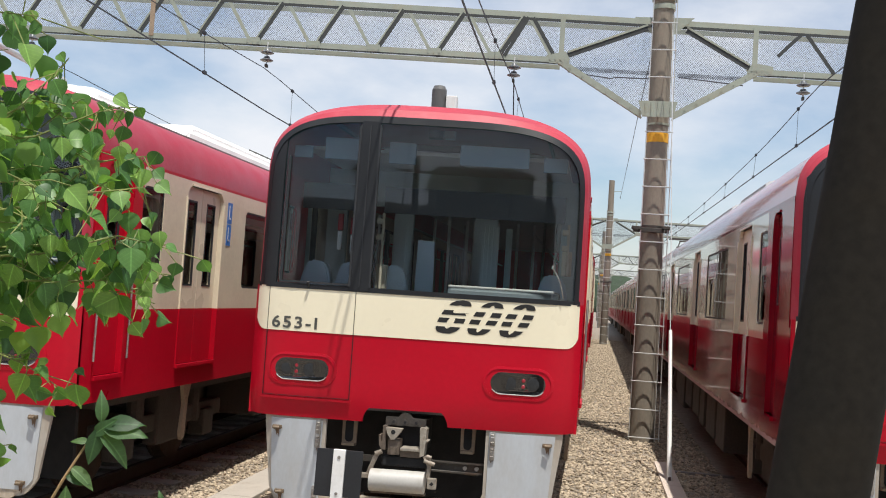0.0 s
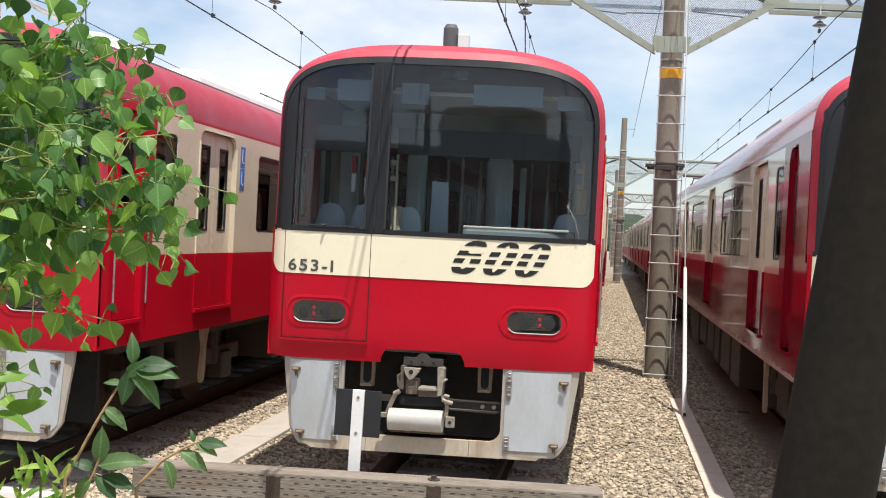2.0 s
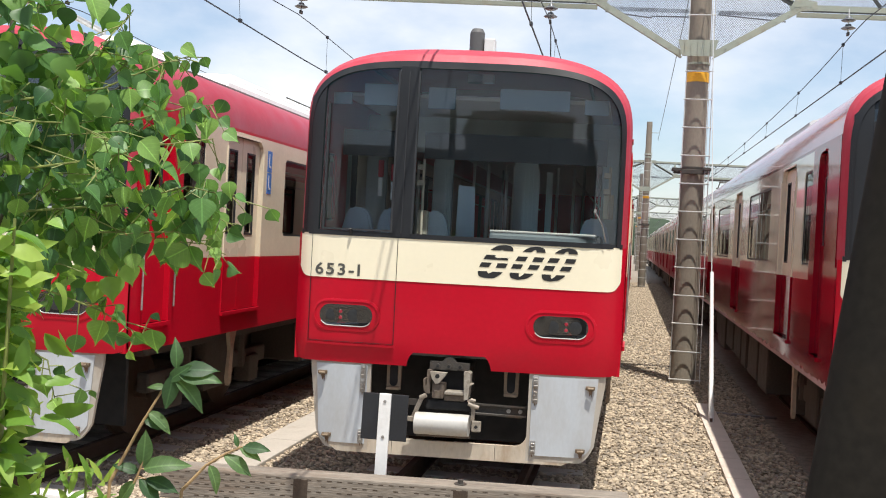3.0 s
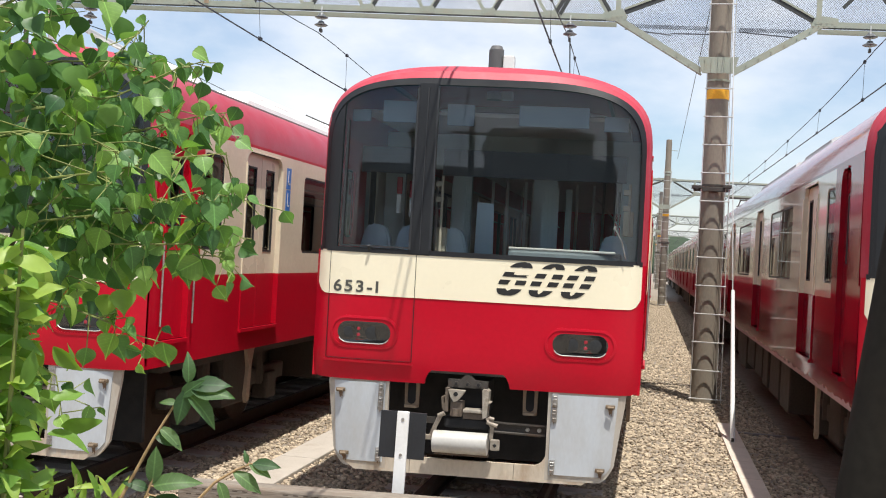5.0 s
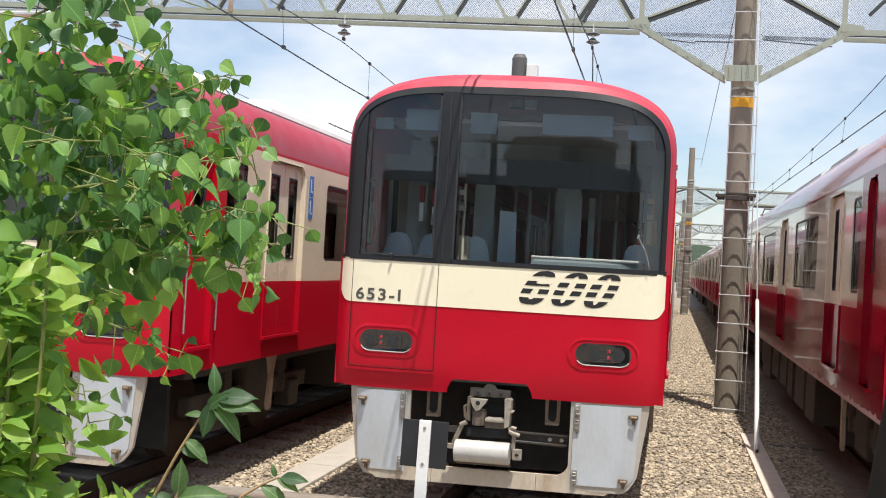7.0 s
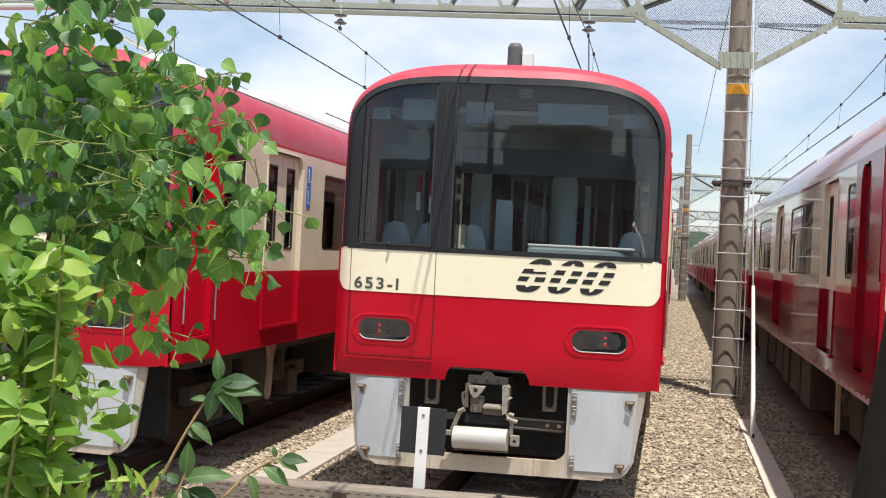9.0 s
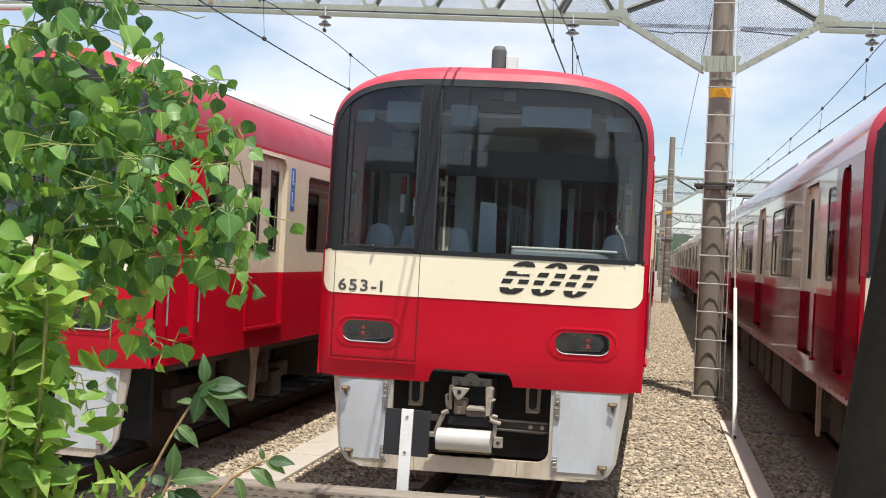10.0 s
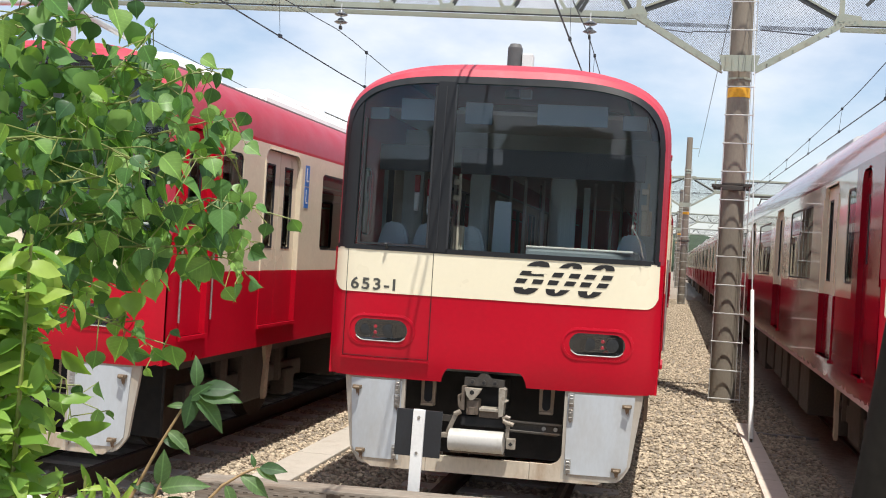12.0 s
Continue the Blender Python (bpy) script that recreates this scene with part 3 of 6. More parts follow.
    for cx, cz in ((-0.70, 0.43), (0.662, 0.43)):
        fil = bmesh.new()
        s = 1 if cx > 0 else -1
        pts = [(cx, 0.40)] + [(cx - s * 0.12 * (1 - math.sin(a)), 0.40 + 0.12 * (1 - math.cos(a))) for a in spread(0, math.pi / 2, 6)]
        plate(fil, pts if s > 0 else pts[::-1])
        part("corner_gusset", fil, SKIRT_LOW, car)
    # black sheets behind the coupler, in place of the recess's shade
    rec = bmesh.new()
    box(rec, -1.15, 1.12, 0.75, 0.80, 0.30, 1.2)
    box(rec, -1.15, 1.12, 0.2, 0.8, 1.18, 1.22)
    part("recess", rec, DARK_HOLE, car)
    # hose brackets either side
    for x in (-0.575, 0.455):
        b = bmesh.new()
        o = stadium(0, 0, 0.10, 0.035)
        outer = [(x - 0.06, 0.80), (x + 0.06, 0.80), (x + 0.065, 1.03), (x - 0.065, 1.03)]
        prism(b, outer, 0.24, 0.27)
        box(b, x - 0.055, x + 0.055, 0.20, 0.26, 0.80, 0.825, 0.004)
        br = part("hose_bracket", b, BROWN, car, "dusty steel bracket")
        h = bmesh.new()
        prism(h, [(x + zz, 0.93 + xx) for xx, zz in o], 0.232, 0.238)
        part("slot", h, DARK_HOLE, br)
    # coupler with its knuckle, frame and the white roller below it
    head = bmesh.new()
    prism(head, [(-0.245, 1.03), (0.093, 1.03), (0.093, 1.095), (-0.02, 1.10), (-0.045, 1.13), (-0.08, 1.142), (-0.115, 1.13), (-0.14, 1.10), (-0.245, 1.10)], 0.0, 0.05)
    coupler = part("coupler", head, STEEL_DARK, car, "greasy steel coupler with worn bright edges")
    # black block, the shade in the coupler's opening put into its colour
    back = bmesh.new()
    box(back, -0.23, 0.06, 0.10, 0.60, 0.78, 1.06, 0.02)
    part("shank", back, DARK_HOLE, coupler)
    for x in (-0.175, -0.08, 0.015):
        part("bolt", rod(bmesh.new(), (x, 0.0, 1.062), (x, -0.016, 1.062), 0.022, None, 12), STEEL_DARK, coupler, "", True)
        part("bolt_hole", rod(bmesh.new(), (x, -0.016, 1.062), (x, -0.019, 1.062), 0.012, None, 10), DARK_HOLE, coupler)
    side_plate = bmesh.new()
    prism(side_plate, [(-0.252, 1.03), (-0.222, 1.03), (-0.222, 0.83), (-0.252, 0.83), (-0.275, 0.86), (-0.285, 0.95), (-0.270, 0.95), (-0.262, 0.90), (-0.252, 0.90)], -0.06, 0.06)
    part("side_plate", side_plate, DARK_BROWN, coupler)
    knuckle = bmesh.new()
    prism(knuckle, [(-0.225, 1.02), (-0.085, 1.015), (-0.10, 0.985), (-0.145, 0.925), (-0.175, 0.918), (-0.205, 0.96)], -0.085, -0.02)
    part("knuckle", knuckle, KNUCKLE, coupler, "worn bright triangular knuckle")
    part("knuckle_hole", rod(bmesh.new(), (-0.160, -0.084, 0.985), (-0.160, -0.088, 0.985), 0.019, None, 14), DARK_HOLE, coupler)
    jaw = bmesh.new()
    box(jaw, -0.205, -0.105, -0.06, 0.08, 0.79, 0.92, 0.012)
    rod(jaw, (-0.155, -0.07, 0.86), (-0.155, -0.07, 0.80), 0.03)
    part("jaw", jaw, DARK_BROWN, coupler)
    frame_r = bmesh.new()
    prism(frame_r, [(0.060, 1.03), (0.092, 1.035), (0.115, 1.02), (0.112, 0.93), (0.135, 0.925), (0.112, 0.912), (0.105, 0.80), (0.07, 0.79)], -0.07, 0.05)
    part("right_post", frame_r, KNUCKLE, coupler, "worn bright post")
    ledge = bmesh.new()
    box(ledge, -0.095, 0.065, -0.08, 0.06, 0.832, 0.858, 0.006)
    part("ledge", ledge, KNUCKLE, coupler)
    low_b = bmesh.new()
    box(low_b, -0.10, 0.075, -0.05, 0.08, 0.775, 0.832, 0.01)
    part("lower_block", low_b, DARK_BROWN, coupler)
    # black block added where only shade lies below the coupler head
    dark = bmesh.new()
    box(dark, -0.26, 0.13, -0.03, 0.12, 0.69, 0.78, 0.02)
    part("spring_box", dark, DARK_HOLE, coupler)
    arm = bmesh.new()
    bar(arm, (-0.285, -0.05, 0.80), (-0.325, -0.05, 0.70), 0.03, 0.035)
    bar(arm, (-0.325, -0.05, 0.70), (-0.365, -0.05, 0.59), 0.03, 0.035)
    box(arm, -0.41, -0.35, -0.08, -0.03, 0.585, 0.625, 0.006)
    rod(arm, (-0.30, -0.06, 0.79), (-0.25, -0.06, 0.815), 0.02)
    part("roller_arm", arm, DUSTY_STEEL, coupler, "dusty roller bracket")
    arm = bmesh.new()
    bar(arm, (0.115, -0.05, 0.80), (0.155, -0.05, 0.73), 0.035, 0.04)
    bar(arm, (0.155, -0.05, 0.74), (0.150, -0.05, 0.62), 0.03, 0.03)
    rod(arm, (0.11, -0.07, 0.765), (0.20, -0.07, 0.735), 0.018)
    rod(arm, (0.13, -0.07, 0.80), (0.17, -0.07, 0.79), 0.016)
    part("roller_arm", arm, DUSTY_STEEL, coupler, "dusty roller bracket")
    end_plate = bmesh.new()
    box(end_plate, 0.148, 0.228, -0.09, -0.06, 0.53, 0.625, 0.012)
    ep = part("end_plate", end_plate, KNUCKLE, coupler, "square steel end plate")
    part("end_hole", rod(bmesh.new(), (0.188, -0.0905, 0.575), (0.188, -0.094, 0.575), 0.018, None, 4), DARK_HOLE, coupler)
    part("roller", rod(bmesh.new(), (-0.33, -0.06, 0.575), (0.125, -0.06, 0.575), 0.093, None, 28), ROLLER, coupler, "scuffed white painted cylinder", True)
    tray = bmesh.new()
    box(tray, -0.33, 0.125, -0.02, 0.05, 0.455, 0.475, 0.004)
    part("tray", tray, DARK_BROWN, coupler)
    link = bmesh.new()
    bar(link, (0.1, 0.12, 0.70), (0.58, 0.16, 0.69), 0.02, 0.070)
    for dz in (-0.04, 0.04):
        bar(link, (0.1, 0.10, 0.70 + dz), (0.58, 0.14, 0.69 + dz), 0.06, 0.012)
    part("cross_bar", link, STEEL_DARK, car)
    part("cross_bar", bar(bmesh.new(), (-0.36, 0.12, 0.72), (-0.62, 0.16, 0.72), 0.02, 0.055), STEEL_DARK, car)
    part("air_pipe", rod(bmesh.new(), (0.15, 0.10, 0.66), (0.55, 0.12, 0.645), 0.012), STEEL_DARK, car)
    for x in (0.43, 0.53):
        part("bolt", rod(bmesh.new(), (x, 0.15, 0.69), (x, 0.125, 0.69), 0.018), STEEL, car)


def bogie(car, y):
    frame_mesh = bmesh.new()
    for s in (-1, 1):
        box(frame_mesh, s * 0.98 - 0.07, s * 0.98 + 0.07, y - 1.55, y + 1.55, 0.50, 0.70, 0.03)
        for d in (-1.05, 1.05):
            box(frame_mesh, s * 1.0 - 0.10, s * 1.0 + 0.10, y + d - 0.16, y + d + 0.16, 0.30, 0.62, 0.03)
            rod(frame_mesh, (s * 1.0, y + d * 0.7, 0.5), (s * 1.0, y + d * 0.7, 0.95), 0.09)
        box(frame_mesh, s * 1.0 - 0.08, s * 1.0 + 0.08, y - 0.35, y + 0.35, 0.35, 0.98, 0.03)
    box(frame_mesh, -0.95, 0.95, y - 0.25, y + 0.25, 0.45, 0.65)
    truck = part("bogie", frame_mesh, UNDER, car, "dusty brown bogie")
    for d in (-1.05, 1.05):
        w = bmesh.new()
        rod(w, (-0.8, y + d, 0.43), (0.8, y + d, 0.43), 0.07)
        for s in (-1, 1):
            rod(w, (s * 0.535, y + d, 0.43), (s * 0.66, y + d, 0.43), 0.43, None, 28)
            rod(w, (s * 0.50, y + d, 0.43), (s * 0.535, y + d, 0.43), 0.455, None, 28)
        part("wheelset", w, RUST, truck, "", True)


def saloon(car, length, cab):
    """What shows through the glass: cab console, partition, poles, seats and lining."""
    y0 = 1.95 if cab else 0.3
    lining = bmesh.new()
    box(lining, -1.33, 1.33, 0.35 if cab else 0.2, length - 0.2, 1.10, 1.14)
    part("interior_floor", lining, INTERIOR_DARK, car)
    top = bmesh.new()
    box(top, -1.2, 1.2, 0.55 if cab else 0.2, length - 0.2, 3.42, 3.45)
    part("interior_ceiling", top, INTERIOR, car)
    for s in (-1, 1):
        for a, b in ((4.0, 7.2), (9.5, 12.7)):
            st = bmesh.new()
            box(st, s * 1.05 - 0.22, s * 1.05 + 0.22, a, b, 1.45, 1.60, 0.04)
            box(st, s * 1.27 - 0.05, s * 1.27 + 0.05, a, b, 1.55, 2.05, 0.03)
            part("bench_seat", st, SEAT, car, "red cloth bench seat")
        for y in (3.8, 7.4, 9.3, 12.9):
            part("grab_pole", rod(bmesh.new(), (s * 0.85, y, 1.14), (s * 0.85, y, 3.42), 0.017), STEEL, car, "", True)
        part("hand_rail", rod(bmesh.new(), (s * 0.75, 3.6, 2.95), (s * 0.75, length - 2, 2.95), 0.016), STEEL, car)
    if not cab:
        return
    desk = bmesh.new()
    box(desk, -0.42, 1.25, 0.40, 0.95, 1.9, 2.12, 0.03)
    box(desk, 0.15, 1.15, 0.45, 0.95, 2.12, 2.25, 0.04)
    part("driving_desk", desk, INTERIOR_DARK, car, "dark grey driving desk")
    edge = bmesh.new()
    box(edge, 0.17, 1.10, 0.36, 0.40, 2.232, 2.256, 0.008)
    part("desk_edge", edge, INTERIOR, car)
    wall = bmesh.new()
    for a, b, c, d in ((-1.33, -1.12, 1.14, 3.42), (-0.62, -0.42, 1.14, 3.42), (0.22, 0.46, 1.14, 3.42), (1.12, 1.33, 1.14, 3.42), (-1.12, -0.62, 1.14, 2.0), (-0.42, 0.22, 1.14, 1.95), (0.46, 1.12, 1.14, 2.1), (-1.12, 1.12, 3.05, 3.42)):
        box(wall, a, b, y0, y0 + 0.05, c, d)
    part("partition", wall, CAB_WALL, car, "grey cab partition with windows")
    for x, ze in ((-0.47, 2.18), (1.18, 2.40)):
        unit = bmesh.new()
        rod(unit, (x + 0.02, 0.42, ze), (x + 0.02, 0.42, 2.86), 0.013)
        for z in (2.62, 2.76):
            box(unit, x - 0.035, x + 0.03, 0.40, 0.46, z, z + 0.05, 0.006)
        box(unit, x - 0.03, x + 0.06, 0.46, 0.54, ze, ze + 0.22, 0.01)
        part("cab_equipment", unit, CREAM_SIDE, car, "pale cab equipment box with a handrail")
    blind = bmesh.new()
    prism(blind, [(-0.24, 2.02), (-0.06, 2.02), (-0.075, 2.66), (-0.23, 2.67)], 0.98, 1.0)
    part("blind", blind, CURTAIN, car, "pale blue hanging blind")
    for x0, x1, y in ((0.34, 0.50, 1.3), (0.56, 0.62, 1.4), (-0.40, -0.33, 1.2)):
        drape = bmesh.new()
        n_ = 8
        for k in range(n_):
            u0, u1 = x0 + (x1 - x0) * k / n_, x0 + (x1 - x0) * (k + 1) / n_
            bar(drape, ((u0 + u1) / 2, y + 0.012 * (k % 2), 1.95), ((u0 + u1) / 2, y + 0.012 * (k % 2), 2.86), u1 - u0, 0.012, (0, 1, 0))
        part("cab_curtain", drape, CAB_WALL, car, "grey-green pleated cab curtain")
    for a, b in ((-1.18, -1.00), (-0.86, -0.66), (0.98, 1.16), (-0.46, -0.30)):
        sheet_bm = bmesh.new()
        prism(sheet_bm, [(a - 0.06, 2.02), (b + 0.06, 2.02), (b + 0.055, 2.20), (b + 0.02, 2.35), (b - 0.03, 2.40), (a + 0.04, 2.41), (a - 0.01, 2.36), (a - 0.05, 2.20)], 0.62, 0.74)
        bmesh.ops.bevel(sheet_bm, geom=list(sheet_bm.edges), offset=0.02, segments=2, affect="EDGES")
        part("seat_cover", sheet_bm, CURTAIN, car, "pale grey-blue seat cover", True)
    for x, zc in ((-0.93, 2.86), (-0.81, 2.83)):
        for m, z0, z1, w in ((SEAT, zc - 0.16, zc, 0.026), (WHITE_PAINT, zc - 0.34, zc - 0.165, 0.022)):
            sl = bmesh.new()
            box(sl, x - w, x + w, 0.78, 0.81, z0, z1, 0.012)
            part("hanging_tag", sl, m, car, "slim red and white tag hanging in the cab")
    for x in (-1.06, -0.92, -0.74, -0.30, -0.14, 0.06, 0.14, 0.30, 0.40, 0.62, 0.80):
        part("strap_handle", rod(bmesh.new(), (x, 2.6, 2.05), (x, 2.6, 3.0), 0.016), INTERIOR, car)
    # panel colour also carries the sky reflected in the windscreen
    for x0, x1, z0, z1 in ((-0.99, -0.67, 3.31, 3.50), (0.21, 0.82, 3.32, 3.50), (0.95, 1.16, 3.30, 3.43), (-1.26, -1.10, 3.31, 3.41), (-0.42, -0.18, 3.30, 3.49)):
        sg = bmesh.new()
        box(sg, x0, x1, 0.30, 0.33, z0, z1, 0.004)
        part("cab_panel", sg, PALE_BLUE, car, "pale cab panel with sky reflection in its colour")
    shade = bmesh.new()
    box(shade, -0.45, 1.2, 0.60, 0.62, 2.88, 3.12)
    box(shade, -1.2, -0.6, 0.60, 0.62, 2.88, 3.12)
    part("sun_blind", shade, RUBBER, car)


def fillet(bm, xa, xb, u, v, du, dv, r_):
    """Fills one corner of an opening in a side wall with a rounded web."""
    pts = [(u, v)] + [(u + du * r_ * (1 - math.sin(t)), v + dv * r_ * (1 - math.cos(t))) for t in spread(0, math.pi / 2, 5)]
    f = [bm.verts.new((xa, y, z)) for y, z in pts]
    g_ = [bm.verts.new((xb, y, z)) for y, z in pts]
    bm.faces.new(f)
    bm.faces.new(g_[::-1])
    for i in range(1, len(pts) - 1):
        bm.faces.new((f[i], g_[i], g_[i + 1], f[i + 1]))


def side_pane(parent, s, x, a, b, z0, z1, label=""):
    """One sheet of glass that faces outwards."""
    me = bpy.data.meshes.new("pane")
    ring_ = [(x, a, z0), (x, b, z0), (x, b, z1), (x, a, z1)]
    me.from_pydata(ring_ if s > 0 else ring_[::-1], [], [(0, 1, 2, 3)])
    me.materials.append(GLASS_SIDE)
    ob = new("pane", me)
    ob.parent = parent
    ob.visible_shadow = False
    return tagged(ob, label)


def build_car(name, label, plan, length=17.6, cab=True, number=False, red=None, cream=None, group="", units=((2.4, 5.6, 0.95), (9.0, 12.2, 0.95)), cream_foot=1.84, unit_paint=None, lift=0.0):
    """plan: crew door, single windows, doors and window pairs along the car."""
    red, cream = red or RED, cream or CREAM_SIDE
    car = thing(name, label, "train", group)
    y_start = 0.17 if cab else 0.0
    # roof from shoulder to shoulder
    prof = [(-HW, EAVE)] + [p_ for p_ in arc(HW, ZS, ZT, ZS, 28)[2:-2] if p_[1] > EAVE + 0.02] + [(HW, EAVE)]
    rf = bmesh.new()
    ys = [y_start + 0.0, 0.6, length] if cab else [0.0, length]
    rows_ = []
    for k, y in enumerate(ys):
        rows_.append([rf.verts.new((x, y if k else (nose(x, z, -0.05).y if cab else 0.0), z)) for x, z in prof])
    for p, q in zip(rows_, rows_[1:]):
        for i in range(len(prof) - 1):
            rf.faces.new((p[i], q[i], q[i + 1], p[i + 1]))
    part("roof", rf, RED_FADED if red is RED else RED_GLOSS, car, "red roof shoulders", True)
    deck = bmesh.new()
    pd = [(x, z + 0.012) for x, z in prof if abs(x) < 1.0]
    for k in range(len(pd) - 1):
        (xa, za), (xb, zb) = pd[k], pd[k + 1]
        q = [deck.verts.new(v) for v in ((xa, 0.75 if cab else 0, za), (xb, 0.75 if cab else 0, zb), (xb, length, zb), (xa, length, za))]
        deck.faces.new(q)
    for s in (-1, 1):
        bar(deck, (s * 0.985, 0.75 if cab else 0, 3.715), (s * 0.985, length, 3.715), 0.03, 0.05)
    part("roof_deck", deck, ROOF_GREY, car, "grey roof deck with rain gutters")
    # end wall
    for y in ((length,) if cab else (0.0, length)):
        ew = bmesh.new()
        prism(ew, [(x, z) for x, z in arc(HW - 0.004, ZS, ZT - 0.004, Z0, 20)], y - 0.02 if y else 0.0, y if y else 0.02)
        part("end_wall", ew, red, car)
    # sides: cells between the edges of doors and windows
    z_rows = [Z0, 1.27, cream_foot, 2.08, 3.00, DOOR_TOP, CREAM_TOP, EAVE]
    cuts = sorted({y_start, length} | {v for a, b, k in plan for v in (a, b)})
    crew_end = max([b for a, b, k in plan if k == "crew"] + [0.0])
    for s in (-1, 1):
        x = s * HW
        low, mid = bmesh.new(), bmesh.new()
        for a, b in zip(cuts, cuts[1:]):
            kind = next((k for p, q, k in plan if p <= a + 1e-6 and b <= q + 1e-6), "")
            for z0, z1 in zip(z_rows, z_rows[1:]):
                if a == y_start and cab and z0 > 2:
                    a = 0.27
                if kind in ("door", "crew") and 1.27 <= z0 < 3.1:
                    continue
                if kind == "window" and z0 == 2.08:
                    continue
                creamy = cream_foot <= z0 < CREAM_TOP - 0.01 and a >= crew_end + (0.05 if cab else -1)
                bm = mid if creamy else low
                box(bm, *(sorted((x, x - s * 0.05))), a, b, z0, z1)
        for a, b, k in plan:
            for u, du in ((a, 1), (b, -1)):
                if k == "window":
                    for v, dv in ((2.08, 1), (3.00, -1)):
                        fillet(mid, x, x - s * 0.05, u, v, du, dv, 0.07)
                elif k == "door":
                    fillet(mid, x, x - s * 0.04, u, DOOR_TOP, du, -1, 0.12)
                else:
                    fillet(low, x, x - s * 0.04, u, DOOR_TOP, du, -1, 0.10)
        bmesh.ops.remove_doubles(low, verts=low.verts, dist=0.0005)
        bmesh.ops.remove_doubles(mid, verts=mid.verts, dist=0.0005)
        part("side_wall", low, red, car, "red lower side of the car")
        part("side_band", mid, cream, car, "cream band along the car's side")
        for a, b, k in plan:
            if k in ("door", "crew"):
                col = red if k == "crew" else DOOR_STEEL
                leaves = ((a, (a + b) / 2 - 0.004), ((a + b) / 2 + 0.004, b)) if k == "door" else ((a, b),)
                for p, q in leaves:
                    xo = x - s * 0.045
                    leaf = bmesh.new()
                    m_in = 0.13 if k == "door" else 0.12
                    wz0, wz1 = (2.08, 2.98) if k == "door" else (2.27, 2.90)
                    for u0, u1, v0, v1 in ((p, p + m_in, cream_foot, DOOR_TOP), (q - m_in, q, cream_foot, DOOR_TOP), (p + m_in, q - m_in, cream_foot, wz0), (p + m_in, q - m_in, wz1, DOOR_TOP)):
                        box(leaf, *sorted((xo, xo - s * 0.03)), u0, u1, v0, v1)
                    for u, du in ((p + m_in, 1), (q - m_in, -1)):
                        for v, dv in ((wz0, 1), (wz1, -1)):
                            fillet(leaf, xo + s * 0.003, xo - s * 0.03, u, v, du, dv, 0.06)
                    leaf_ob = part("door", leaf, col, car, "cream sliding door leaf" if k == "door" else "red crew door")
                    foot = bmesh.new()
                    box(foot, *sorted((xo, xo - s * 0.03)), p, q, 1.27, cream_foot)
                    part("door_foot", foot, red, leaf_ob)
                    side_pane(leaf_ob, s, xo - s * 0.012, p + m_in, q - m_in, wz0, wz1)
                    rub = bmesh.new()
                    for u0, u1, v0, v1 in ((p + m_in, p + m_in + 0.018, wz0, wz1), (q - m_in - 0.018, q - m_in, wz0, wz1), (p + m_in, q - m_in, wz0, wz0 + 0.02), (p + m_in, q - m_in, wz1 - 0.02, wz1)):
                        box(rub, *sorted((xo + s * 0.004, xo - s * 0.012)), u0, u1, v0, v1)
                    part("pane_seal", rub, RUBBER, leaf_ob)
                # raised jamb and step
                jamb = bmesh.new()
                lip = 0.012 if k == "door" or red is RED else 0.002
                for u in (a - 0.022, b + 0.002):
                    box(jamb, *sorted((x + s * lip, x - s * 0.04)), u, u + 0.02, 1.25, cream_foot)
                box(jamb, *sorted((x + s * 0.03, x - s * 0.04)), a - 0.02, b + 0.02, 1.235, 1.27)
                part("door_step", jamb, red, car)
                jamb2 = bmesh.new()
                for u in (a - 0.022, b + 0.002):
                    box(jamb2, *sorted((x + s * lip, x - s * 0.04)), u, u + 0.02, cream_foot, DOOR_TOP - 0.12)
                box(jamb2, *sorted((x + s * 0.012, x - s * 0.04)), a + 0.10, b - 0.10, DOOR_TOP, DOOR_TOP + 0.018)
                part("door_jamb", jamb2, col, car)
                if k == "crew" and red is RED:
                    for u in (a - 0.06, b + 0.07):
                        part("hand_rail", rod(bmesh.new(), (x + s * 0.03, u, 1.40), (x + s * 0.03, u, 2.2), 0.010), STEEL if red is RED else red, car, "", True)
            if k == "window":
                pane = side_pane(car, s, x - s * 0.012, a, b, 2.08, 3.00, "tinted side window")
                fr = bmesh.new()
                for u0, u1, v0, v1 in ((a, a + 0.022, 2.08, 3.00), (b - 0.022, b, 2.08, 3.00), (a, b, 2.08, 2.10), (a, b, 2.978, 3.00)) + (((a + b) / 2 - 0.02, (a + b) / 2 + 0.02, 2.08, 3.00),) * (1 < b - a < 2):
                    box(fr, *sorted((x - s * 0.008, x - s * 0.04)), u0, u1, v0, v1)
                part("window_frame", fr, FRAME_GREY, pane)
    if red is not RED:
        for s in (-1, 1):
            dust = bmesh.new()
            rd = random.Random(9)
            y = y_start
            prev = None
            while y < length:
                h = Z0 + 0.035 + 0.05 * rd.random() ** 2
                pair = (dust.verts.new((s * (HW + 0.003), y, Z0)), dust.verts.new((s * (HW + 0.003), y, h)))
                if prev:
                    dust.faces.new((prev[0], pair[0], pair[1], prev[1]))
                prev = pair
                y += rd.uniform(0.03, 0.12)
            part("dust_edge", dust, DUST_PINK, car, "pale jagged dust along the sill")
    # underframe, boxes, steps
    uf = bmesh.new()
    box(uf, -1.2, 1.2, 0.9, length - 0.2, 0.92, 1.08)
    # centre block added to stop daylight showing through below the car
    box(uf, -0.5, 0.5, 4.6, length - 4.6, 0.30, 0.93)
